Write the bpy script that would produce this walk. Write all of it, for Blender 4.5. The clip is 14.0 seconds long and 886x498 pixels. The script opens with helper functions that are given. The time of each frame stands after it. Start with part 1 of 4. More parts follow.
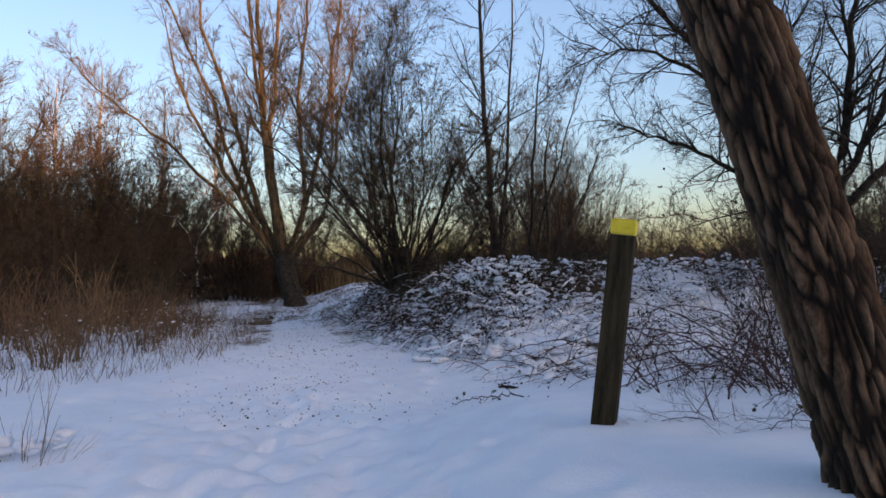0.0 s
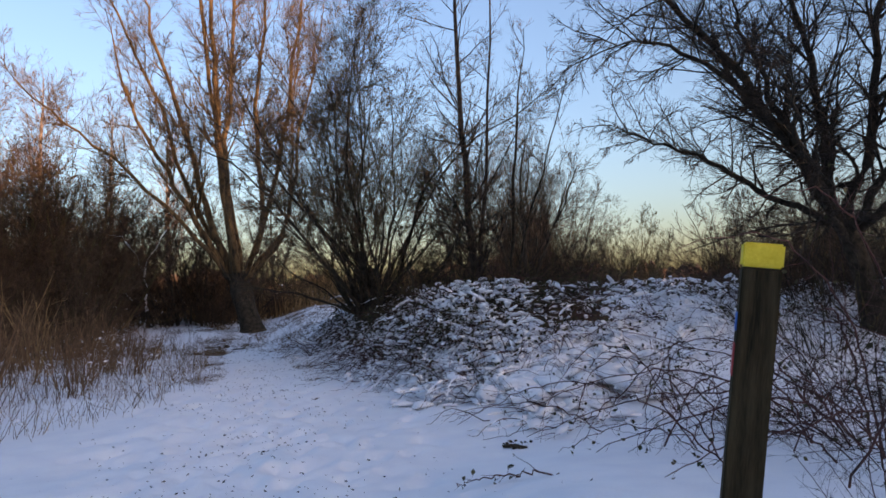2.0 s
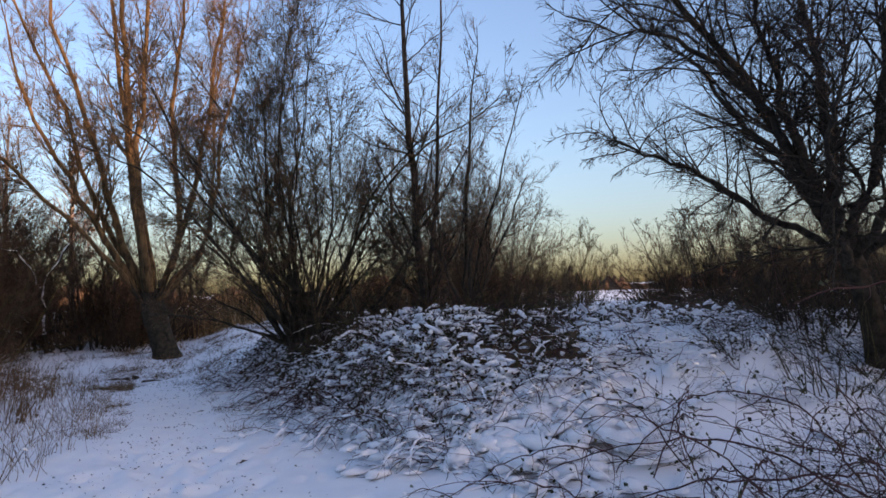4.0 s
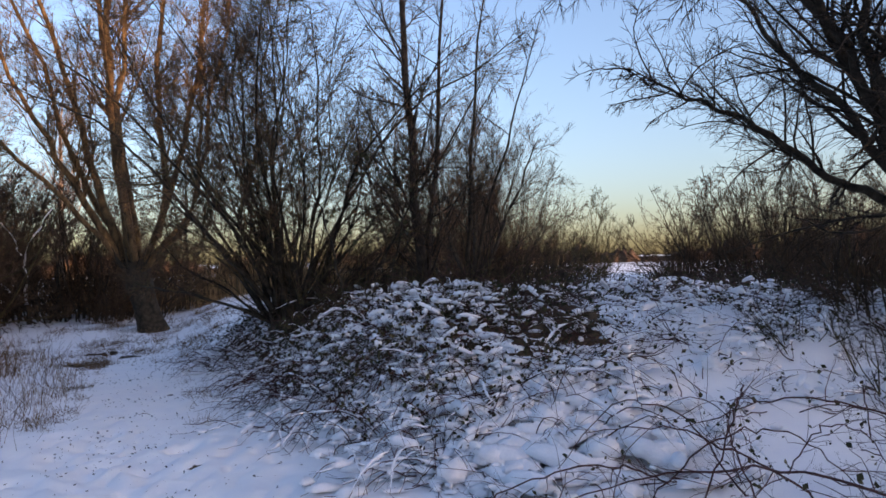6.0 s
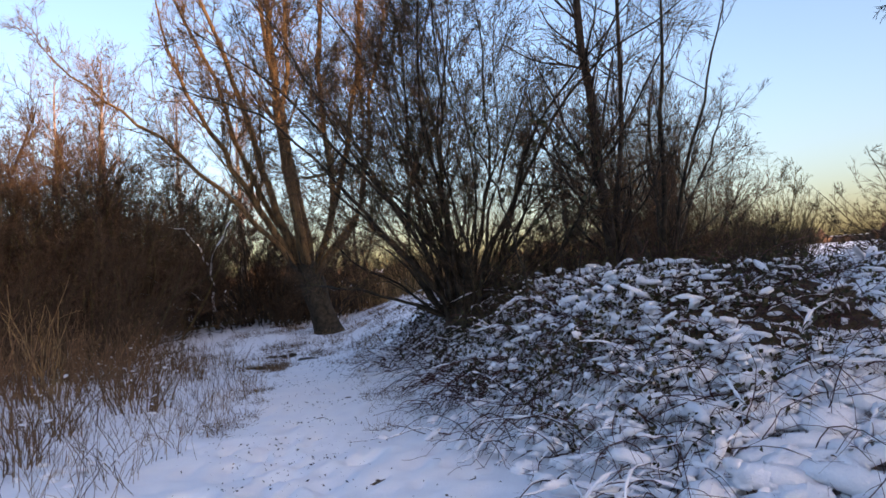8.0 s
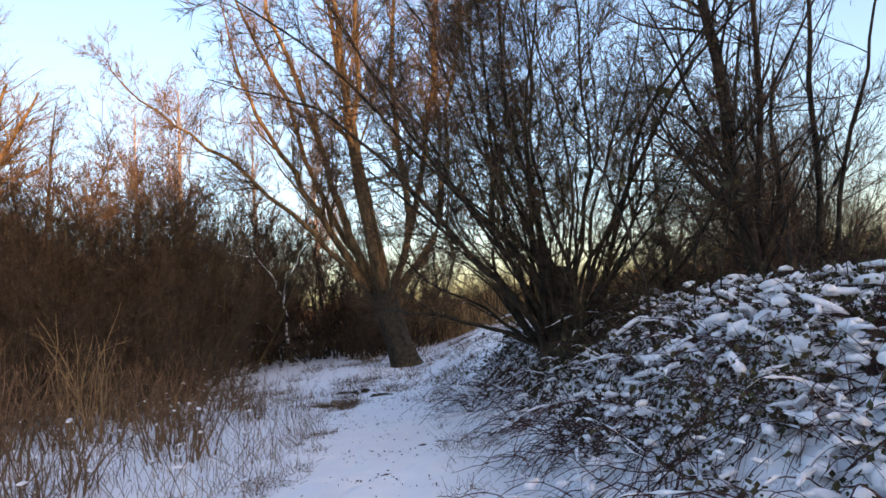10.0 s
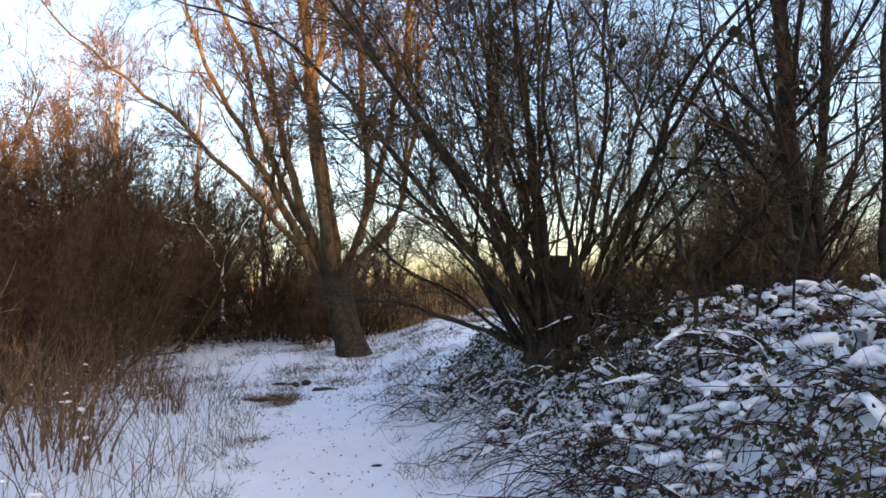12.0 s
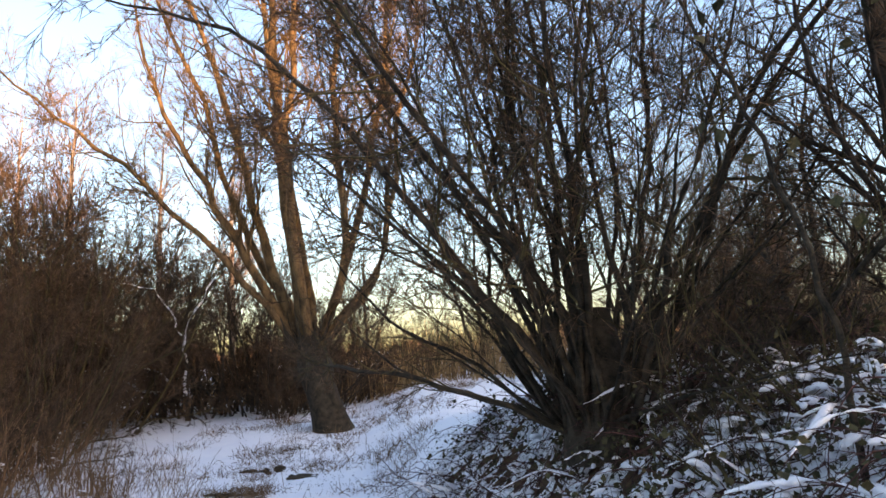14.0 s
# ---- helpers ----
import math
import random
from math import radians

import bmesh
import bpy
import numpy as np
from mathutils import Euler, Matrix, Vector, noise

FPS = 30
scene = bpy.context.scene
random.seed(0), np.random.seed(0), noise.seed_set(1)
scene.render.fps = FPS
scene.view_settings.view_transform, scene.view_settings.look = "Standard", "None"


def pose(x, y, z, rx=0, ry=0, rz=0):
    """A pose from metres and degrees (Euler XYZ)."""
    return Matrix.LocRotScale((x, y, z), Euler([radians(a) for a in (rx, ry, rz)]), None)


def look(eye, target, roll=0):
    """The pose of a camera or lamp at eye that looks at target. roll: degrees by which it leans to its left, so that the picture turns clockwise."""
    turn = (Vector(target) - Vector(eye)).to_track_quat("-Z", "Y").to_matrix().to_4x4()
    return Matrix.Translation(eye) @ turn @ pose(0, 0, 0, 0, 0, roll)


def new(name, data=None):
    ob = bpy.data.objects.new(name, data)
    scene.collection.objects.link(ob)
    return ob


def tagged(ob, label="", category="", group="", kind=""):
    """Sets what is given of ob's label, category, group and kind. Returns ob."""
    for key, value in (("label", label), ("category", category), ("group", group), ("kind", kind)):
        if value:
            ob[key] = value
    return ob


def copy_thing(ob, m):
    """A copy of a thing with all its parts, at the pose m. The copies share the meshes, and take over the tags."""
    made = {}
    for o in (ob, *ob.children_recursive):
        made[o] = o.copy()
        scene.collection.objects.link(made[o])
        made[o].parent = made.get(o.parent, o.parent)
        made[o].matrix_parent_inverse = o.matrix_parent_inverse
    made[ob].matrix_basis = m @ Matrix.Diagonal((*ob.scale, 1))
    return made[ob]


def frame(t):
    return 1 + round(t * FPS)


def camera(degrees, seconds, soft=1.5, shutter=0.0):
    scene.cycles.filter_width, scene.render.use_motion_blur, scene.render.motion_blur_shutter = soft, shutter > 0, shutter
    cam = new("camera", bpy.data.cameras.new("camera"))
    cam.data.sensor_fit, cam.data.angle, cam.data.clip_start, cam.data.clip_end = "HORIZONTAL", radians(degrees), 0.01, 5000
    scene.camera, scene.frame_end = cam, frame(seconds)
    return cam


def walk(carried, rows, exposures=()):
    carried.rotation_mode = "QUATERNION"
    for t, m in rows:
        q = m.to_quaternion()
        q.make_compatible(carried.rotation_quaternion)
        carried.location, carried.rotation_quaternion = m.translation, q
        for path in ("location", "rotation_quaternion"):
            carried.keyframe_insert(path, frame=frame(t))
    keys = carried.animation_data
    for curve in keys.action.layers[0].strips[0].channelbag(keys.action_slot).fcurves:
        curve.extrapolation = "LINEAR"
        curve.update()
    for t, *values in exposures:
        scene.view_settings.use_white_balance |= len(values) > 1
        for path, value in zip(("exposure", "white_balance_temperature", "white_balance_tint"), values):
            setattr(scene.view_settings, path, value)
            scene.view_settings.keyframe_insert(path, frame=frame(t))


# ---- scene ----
cam = camera(63.5, 14.0, soft=1.6)
PATH = [
    (0, (1.070, -0.140, 0.999), (0.906, 2.853, 1.113), -1.00),
    (0.5, (0.980, 0.168, 1.014), (0.849, 3.165, 1.042), 1.50),
    (1, (0.951, 0.586, 1.053), (0.700, 3.574, 1.140), -1.41),
    (1.5, (0.802, 1.036, 1.119), (0.898, 4.034, 1.099), -1.60),
    (2, (0.687, 1.529, 1.174), (0.688, 4.523, 1.357), -1.59),
    (2.5, (0.512, 2.063, 1.226), (0.500, 5.052, 1.487), -2.79),
    (3, (0.395, 2.524, 1.363), (0.682, 5.508, 1.488), -1.81),
    (3.5, (0.334, 2.972, 1.453), (0.541, 5.963, 1.559), -2.91),
    (3.7, (0.284, 3.123, 1.482), (0.570, 6.102, 1.701), -2.30),
    (5.8, (0.600, 4.938, 1.576), (0.955, 7.913, 1.724), -0.82),
    (6, (0.616, 5.038, 1.557), (0.890, 8.024, 1.656), -1.31),
    (6.5, (0.546, 5.340, 1.531), (0.838, 8.326, 1.507), -2.11),
    (7, (0.470, 5.758, 1.481), (0.521, 8.757, 1.552), -1.40),
    (7.5, (0.311, 6.134, 1.409), (0.077, 9.122, 1.546), -3.01),
    (7.7, (0.290, 6.217, 1.399), (-0.023, 9.198, 1.516), -3.61),
    (9.8, (-0.115, 8.274, 1.246), (-0.745, 11.200, 1.452), -4.55),
    (10, (-0.171, 8.456, 1.235), (-0.886, 11.356, 1.516), -4.67),
    (10.5, (-0.366, 8.888, 1.245), (-1.438, 11.672, 1.562), -3.07),
    (11, (-0.537, 9.296, 1.288), (-1.590, 12.096, 1.512), -5.17),
    (11.5, (-0.762, 9.751, 1.278), (-1.782, 12.562, 1.526), 0.35),
    (12, (-0.945, 10.307, 1.284), (-1.454, 13.255, 1.506), -0.63),
    (12.5, (-1.097, 10.719, 1.324), (-1.287, 13.708, 1.496), -2.90),
    (13, (-1.329, 11.165, 1.336), (-1.521, 14.152, 1.543), -2.00),
    (13.5, (-1.410, 11.610, 1.383), (-1.680, 14.587, 1.643), -2.90),
    (14, (-1.597, 12.025, 1.382), (-1.979, 14.964, 1.848), -2.69),
]
walk(cam, [(t, look(eye, target, roll)) for t, eye, target, roll in PATH], exposures=[(0.0, 1.95, 7700, 28), (3.7, 1.98, 7350, 31), (7.7, 2.25, 7500, 31), (10.0, 2.62, 8000, 27), (14.0, 3.0, 8600, 27)])

# ---- light: a low sun behind the walker, to the right, a clear cold sky ----
SUN_ELEV, SUN_AZ = 5.0, 135.0          # degrees; azimuth clockwise from +y
world = bpy.data.worlds.new("winter_sky")
scene.world = world
world.use_nodes = True
wn = world.node_tree.nodes
sky = wn.new("ShaderNodeTexSky")
sky.sky_type = 'NISHITA'
sky.sun_disc = False
sky.sun_elevation = radians(SUN_ELEV)
sky.sun_rotation = radians(SUN_AZ)
sky.air_density, sky.dust_density, sky.ozone_density = 1.0, 3.0, 2.6
sky.altitude = 200
world.node_tree.links.new(sky.outputs[0], wn["Background"].inputs[0])
wn["Background"].inputs[1].default_value = 0.15
sun = new("sun", bpy.data.lights.new("sun", 'SUN'))
sun.data.energy, sun.data.angle, sun.data.color = 2.1, radians(0.6), (1.0, 0.72, 0.48)
_a, _e = radians(SUN_AZ), radians(SUN_ELEV)
SUN_DIR = Vector((math.sin(_a) * math.cos(_e), math.cos(_a) * math.cos(_e), math.sin(_e)))
sun.matrix_world = look((0, 0, 60), Vector((0, 0, 60)) - SUN_DIR)


# ---- materials ----
def material(name, base, other, rough=0.85, scale=8.0, fine=60.0, bump=0.3, detail=6.0, coords="Object", spread=0.0, stretch=(1, 1, 1), gloss=0.1):
    """A two-scale noise material: base and other colours, fine grain, relief, and a spread of tone from island to island."""
    m = bpy.data.materials.new(name)
    m.use_nodes = True
    nt = m.node_tree
    n, ln = nt.nodes, nt.links
    bs = n["Principled BSDF"]
    tc = n.new("ShaderNodeTexCoord")
    mp = n.new("ShaderNodeMapping")
    mp.inputs["Scale"].default_value = stretch
    ln.new(tc.outputs[coords], mp.inputs[0])
    a = n.new("ShaderNodeTexNoise")
    a.inputs["Scale"].default_value, a.inputs["Detail"].default_value = scale, detail
    b = n.new("ShaderNodeTexNoise")
    b.inputs["Scale"].default_value, b.inputs["Detail"].default_value = fine, 3.0
    ln.new(mp.outputs[0], a.inputs["Vector"])
    ln.new(mp.outputs[0], b.inputs["Vector"])
    add = n.new("ShaderNodeMath")
    add.operation = 'MULTIPLY_ADD'
    ln.new(b.outputs[0], add.inputs[0])
    add.inputs[1].default_value = 0.45
    ln.new(a.outputs[0], add.inputs[2])
    ramp = n.new("ShaderNodeValToRGB")
    ramp.color_ramp.elements[0].position, ramp.color_ramp.elements[1].position = 0.52, 0.92
    ramp.color_ramp.elements[0].color, ramp.color_ramp.elements[1].color = (*base, 1), (*other, 1)
    ln.new(add.outputs[0], ramp.inputs[0])
    out = ramp.outputs[0]
    if spread:
        geo = n.new("ShaderNodeNewGeometry")
        mr = n.new("ShaderNodeMapRange")
        mr.inputs[3].default_value, mr.inputs[4].default_value = 1 - spread, 1 + spread
        ln.new(geo.outputs["Random Per Island"], mr.inputs[0])
        hsv = n.new("ShaderNodeHueSaturation")
        ln.new(mr.outputs[0], hsv.inputs["Value"])
        ln.new(out, hsv.inputs["Color"])
        out = hsv.outputs[0]
    ln.new(out, bs.inputs["Base Color"])
    bs.inputs["Roughness"].default_value = rough
    bs.inputs["Specular IOR Level"].default_value = gloss
    bp = n.new("ShaderNodeBump")
    bp.inputs["Strength"].default_value, bp.inputs["Distance"].default_value = bump, 0.02
    ln.new(add.outputs[0], bp.inputs["Height"])
    ln.new(bp.outputs[0], bs.inputs["Normal"])
    return m


SNOW = material("snow", (0.84, 0.86, 0.90), (0.93, 0.94, 0.95), rough=0.6, scale=2.5, fine=55, bump=0.6, gloss=0.3)
SNOW_LUMP = material("clinging_snow", (0.78, 0.81, 0.86), (0.92, 0.92, 0.94), rough=0.65, scale=9, fine=60, bump=0.9, gloss=0.3)
BARK = material("willow_bark", (0.028, 0.020, 0.012), (0.17, 0.105, 0.050), scale=7, fine=50, bump=0.8, stretch=(1, 1, 0.35), spread=0.25)
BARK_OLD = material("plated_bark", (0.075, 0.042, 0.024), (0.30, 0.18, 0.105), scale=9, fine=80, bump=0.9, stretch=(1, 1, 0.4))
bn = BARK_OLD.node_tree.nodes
# near-black mixed in where plate is low: furrow shade put into the colour
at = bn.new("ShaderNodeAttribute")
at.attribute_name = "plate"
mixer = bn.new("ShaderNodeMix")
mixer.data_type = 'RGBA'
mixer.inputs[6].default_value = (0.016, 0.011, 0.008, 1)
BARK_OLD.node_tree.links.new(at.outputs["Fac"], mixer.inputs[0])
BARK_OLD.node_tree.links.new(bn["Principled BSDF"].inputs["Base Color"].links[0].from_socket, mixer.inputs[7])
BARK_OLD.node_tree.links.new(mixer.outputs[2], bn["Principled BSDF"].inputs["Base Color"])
BARK_DARK = material("dark_bark", (0.014, 0.012, 0.009), (0.060, 0.048, 0.034), scale=9, fine=60, bump=0.6, spread=0.3)
BARK_BIRCH = material("birch_bark", (0.016, 0.013, 0.010), (0.075, 0.058, 0.046), scale=6, fine=40, bump=0.5, spread=0.25)
TWIG_RED = material("reddish_twigs", (0.042, 0.028, 0.018), (0.115, 0.072, 0.044), scale=5, fine=40, bump=0.2, spread=0.4)
TWIG_GOLD = material("golden_twigs", (0.060, 0.038, 0.019), (0.15, 0.095, 0.045), scale=5, fine=40, bump=0.2, spread=0.35)
TWIG_DARK = material("dark_twigs", (0.016, 0.012, 0.010), (0.055, 0.040, 0.030), scale=6, fine=40, bump=0.2, spread=0.4)
TWIG_BROWN = material("brown_twigs", (0.030, 0.020, 0.013), (0.095, 0.060, 0.036), scale=5, fine=40, bump=0.2, spread=0.45)
TWIG_GREEN = material("mossy_twigs", (0.035, 0.032, 0.016), (0.11, 0.085, 0.04), scale=5, fine=40, bump=0.2, spread=0.4)
CANE = material("bramble_cane", (0.035, 0.018, 0.018), (0.12, 0.055, 0.045), scale=6, fine=60, bump=0.3, rough=0.6, spread=0.4)
LEAF = material("bramble_leaf", (0.025, 0.030, 0.014), (0.085, 0.070, 0.035), scale=14, fine=70, bump=0.3, rough=0.55, spread=0.5)
STRAW = material("dead_stalk", (0.16, 0.095, 0.045), (0.36, 0.25, 0.13), scale=7, fine=60, bump=0.3, spread=0.5)
STALK_BROWN = material("brown_stalk", (0.085, 0.050, 0.030), (0.24, 0.15, 0.085), scale=7, fine=60, bump=0.3, spread=0.5)
LITTER = material("wet_soil_litter", (0.020, 0.015, 0.010), (0.065, 0.047, 0.029), scale=12, fine=80, bump=0.8, spread=0.4)
DEADLEAF = material("dead_leaves", (0.040, 0.026, 0.016), (0.15, 0.095, 0.05), scale=10, fine=90, bump=0.9)
POST_WOOD = material("weathered_post_wood", (0.016, 0.013, 0.007), (0.060, 0.047, 0.026), scale=9, fine=70, bump=0.5, stretch=(3, 3, 0.25))
YELLOW = material("yellow_paint", (0.70, 0.52, 0.02), (0.85, 0.68, 0.06), gloss=0.4, rough=0.5, scale=14, fine=80, bump=0.15)
BLUE = material("blue_disc_paint", (0.02, 0.12, 0.42), (0.04, 0.19, 0.55), gloss=0.4, rough=0.45, scale=20, bump=0.1)
RED = material("red_disc_paint", (0.42, 0.02, 0.03), (0.58, 0.05, 0.05), gloss=0.4, rough=0.45, scale=20, bump=0.1)
SLOT = material("dark_slot", (0.02, 0.012, 0.008), (0.06, 0.03, 0.015), scale=30)
PALE = material("pale_birch_bark", (0.14, 0.10, 0.075), (0.40, 0.31, 0.24), scale=5, fine=40, bump=0.3)
TWIG_PINK = material("pinkish_twigs", (0.09, 0.055, 0.045), (0.19, 0.12, 0.10), scale=5, fine=40, bump=0.2, spread=0.35)
FIELD = material("far_hedge", (0.06, 0.04, 0.03), (0.14, 0.09, 0.06), scale=1.2, fine=9, bump=0.3)


# ---- mesh helpers ----
def fast_mesh(name, verts, quads, mat, smooth=True):
    verts, quads = np.asarray(verts, np.float32), np.asarray(quads, np.int32)
    me = bpy.data.meshes.new(name)
    me.vertices.add(len(verts))
    me.vertices.foreach_set("co", verts.ravel())
    k = quads.shape[1]
    me.loops.add(quads.size)
    me.loops.foreach_set("vertex_index", quads.ravel())
    me.polygons.add(len(quads))
    me.polygons.foreach_set("loop_start", np.arange(len(quads), dtype=np.int32) * k)
    me.update(calc_edges=True)
    if smooth:
        me.polygons.foreach_set("use_smooth", np.ones(len(quads), bool))
    me.materials.append(mat)
    return me


def part(name, me, parent, label=""):
    ob = new(name, me)
    ob.parent = parent
    if label:
        tagged(ob, label)
    return ob


def thing(name, place, label, category, group="", kind=""):
    ob = new(name)
    ob.empty_display_size = 0.2
    ob.location = place
    return tagged(ob, label, category, group, kind)


def unit(v):
    return v / np.maximum(np.linalg.norm(v, axis=-1, keepdims=True), 1e-9)


def tubes(P, R, sides):
    """Tapered tubes along N lines of K points: vertices and quads."""
    N, K, _ = P.shape
    T = unit(np.gradient(P, axis=1))
    ref = np.where(np.abs(T[..., 2:3]) > 0.9, np.array([1.0, 0, 0]), np.array([0, 0, 1.0]))
    U = unit(np.cross(T, ref))
    V = np.cross(T, U)
    a = np.arange(sides) * 2 * math.pi / sides
    ring = U[:, :, None] * np.cos(a)[:, None] + V[:, :, None] * np.sin(a)[:, None]
    verts = (P[:, :, None] + ring * R[:, :, None, None]).reshape(-1, 3)
    n, k, s = np.meshgrid(np.arange(N), np.arange(K - 1), np.arange(sides), indexing="ij")
    s2 = (s + 1) % sides
    b = (n * K + k) * sides
    quads = np.stack([b + s, b + s2, b + sides + s2, b + sides + s], -1).reshape(-1, 4)
    return verts, quads


def joined(pieces):
    vs, qs, o = [], [], 0
    for v, q in pieces:
        vs.append(v)
        qs.append(q + o)
        o += len(v)
    return np.concatenate(vs), np.concatenate(qs)


def sprout(rng, start, way, length, radius, K, up=0.1, wander=0.15, tip=0.25, taper=1.0):
    """N wandering lines from start along way; up bends them to the sky (or down)."""
    N = len(start)
    P = np.empty((N, K, 3))
    P[:, 0] = start
    d = unit(way)
    for k in range(1, K):
        d = unit(d + rng.normal(0, wander, (N, 3)) + np.array([0, 0, up]))
        P[:, k] = P[:, k - 1] + d * (length / (K - 1))[:, None]
    f = np.linspace(0, 1, K) ** taper
    return P, radius[:, None] * (1 - f * (1 - tip))


def fuzz(rng, P, R, n, ln=(0.7, 1.5), ang=(8, 36), r=0.003, lo=0.05):
    """The last straight shoots, n on each line."""
    Q, S = offshoots(rng, P, R, n, lo, 0.99, ang, ln, 0.7, 2, up=0.04, wander=0.05, rmin=r, tip=0.4)
    T = unit(Q[:, 1] - Q[:, 0])
    U = unit(np.cross(T, rng.normal(size=T.shape)))
    w = S[:, :1] * 1.25
    v = np.stack([Q[:, 0] + U * w, Q[:, 0] - U * w, Q[:, 1] - U * w * 0.5, Q[:, 1] + U * w * 0.5], 1)
    return v.reshape(-1, 3), np.arange(len(Q) * 4).reshape(-1, 4)


def offshoots(rng, P, R, n, lo, hi, ang, ln, rf, K, up=0.05, wander=0.15, rmin=0.002, tip=0.3, bias=1.0):
    """n side shoots from each line, between lo and hi of its length, at ang degrees to it, ln times as long as what is left."""
    N, KK, _ = P.shape
    idx = np.repeat(np.arange(N), n)
    t = lo + (hi - lo) * rng.random(len(idx)) ** bias
    f = t * (KK - 1)
    i = np.minimum(f.astype(int), KK - 2)
    w = (f - i)[:, None]
    start = P[idx, i] * (1 - w) + P[idx, i + 1] * w
    tang = unit(P[idx, i + 1] - P[idx, i])
    rad = R[idx, i] * (1 - w[:, 0]) + R[idx, i + 1] * w[:, 0]
    side = unit(np.cross(tang, rng.normal(size=(len(idx), 3))))
    a = np.radians(rng.uniform(ang[0], ang[1], len(idx)))[:, None]
    total = np.linalg.norm(np.diff(P, axis=1), axis=2).sum(1)[idx]
    length = total * (1.0 - 0.55 * t) * rng.uniform(ln[0], ln[1], len(idx))
    return sprout(rng, start, tang * np.cos(a) + side * np.sin(a), length, np.maximum(rad * rf, rmin), K, up, wander, tip)


# ---- the lie of the land ----
def sm(v, a, b):
    v = np.clip((np.asarray(v, float) - a) / (b - a), 0, 1)
    return v * v * (3 - 2 * v)


def mound_edge(y):
    return np.interp(y, [8, 10, 12, 14.5, 19, 25, 35, 60], [2.8, 1.6, 0.7, -0.6, -2.1, -5.0, -7.5, -10])


def land(x, y):
    x, y = np.asarray(x, float), np.asarray(y, float)
    base = -0.2 - 0.2 * sm(y, 3, 9) + 0.38 * sm(y, 24, 31)
    bank = 0.28 * sm(x, 0.2, 1.7) * (1 - sm(y, 5.0, 9.5))
    rise = 1.4 * sm(x - mound_edge(y), -0.4, 2.2) * sm(y, 9.6, 15.8)
    rise = np.where(y > 21, rise * (1 - 0.55 * sm(y, 21, 27)), rise)
    rise = rise + 0.045 * sm(rise, 0.05, 0.5) * (1 - sm(y, 22, 26)) * (np.sin(x * 4.1 + 1.3 * np.sin(y * 2.2)) * np.sin(y * 3.7 + 1.1 * np.sin(x * 2.9)) + 0.6 * np.sin(x * 8.3 + y * 2.1) * np.sin(y * 7.1 - x * 1.7))
    far = 0.018 * np.maximum(y - 32, 0) + 0.004 * np.maximum(np.abs(x) - 30, 0)
    return base + bank + rise + far


def bumps(x, y):
    """Soft unevenness, trodden dents and crumbs of the snow."""
    out = 0.035 * np.sin(x * 1.7 + 0.6 * np.sin(y * 1.1)) * np.sin(y * 1.3 + 0.8 * np.sin(x * 0.9))
    out += 0.012 * np.sin(x * 6.1 + 2 * np.sin(y * 2.3)) * np.sin(y * 5.3 + 1.5 * np.sin(x * 3.1))
    return out


rng = np.random.default_rng(7)


def axis_steps(pts):
    out = []
    for a, b, s in pts:
        out.extend(np.arange(a, b - 1e-6, s))
    out.append(pts[-1][1])
    return np.array(out)


gx = axis_steps([(-1500, -300, 150), (-300, -40, 20), (-40, -10, 1.0), (-10, -4, 0.2), (-4, 3.4, 0.055), (3.4, 4, 0.08), (4, 10, 0.2), (10, 40, 1.0), (40, 300, 20), (300, 1500, 150)])
gy = axis_steps([(-1500, -300, 150), (-300, -30, 20), (-30, -2, 1.0), (-2, 1, 0.2), (1, 11, 0.055), (11, 15, 0.08), (15, 32, 0.2), (32, 60, 1.0), (60, 300, 15), (300, 2500, 200)])
GX, GY = np.meshgrid(gx, gy)
GZ = land(GX, GY)
near = (np.abs(GX) < 40) & (GY > -30) & (GY < 60)
GZ = GZ + np.where(near, bumps(GX, GY), 0)
# trodden dents along the path
path_c = lambda y: np.interp(y, [-2, 3, 8, 12, 16, 20, 25, 30], [0.4, -0.3, -1.0, -2.0, -3.0, -4.2, -5.6, -6.0])
for i in range(2600):
    cy = rng.uniform(0.5, 14) if i < 1700 else rng.uniform(14, 27)
    cx = path_c(cy) + rng.normal(0, 0.85)
    r = rng.uniform(0.045, 0.12)
    dep = rng.uniform(0.012, 0.05)
    jx = np.searchsorted(gx, [cx - 3 * r, cx + 3 * r])
    jy = np.searchsorted(gy, [cy - 4 * r, cy + 4 * r])
    sl = (slice(jy[0], jy[1]), slice(jx[0], jx[1]))
    dd = ((GX[sl] - cx) / r) ** 2 + ((GY[sl] - cy) / (1.5 * r)) ** 2
    GZ[sl] += dep * (-np.exp(-dd) + 0.12 * np.exp(-(np.sqrt(dd) - 1.6) ** 2 * 4))
ny, nx = GX.shape
ii, jj = np.meshgrid(np.arange(ny - 1), np.arange(nx - 1), indexing="ij")
b0 = ii * nx + jj
ground = new("ground", fast_mesh("ground", np.stack([GX, GY, GZ], -1).reshape(-1, 3),
                                 np.stack([b0, b0 + 1, b0 + nx + 1, b0 + nx], -1).reshape(-1, 4), SNOW))
tagged(ground, "snow-covered ground with a trodden footpath", "ground", kind="structure")


def lz(x, y):
    return float(land(x, y))


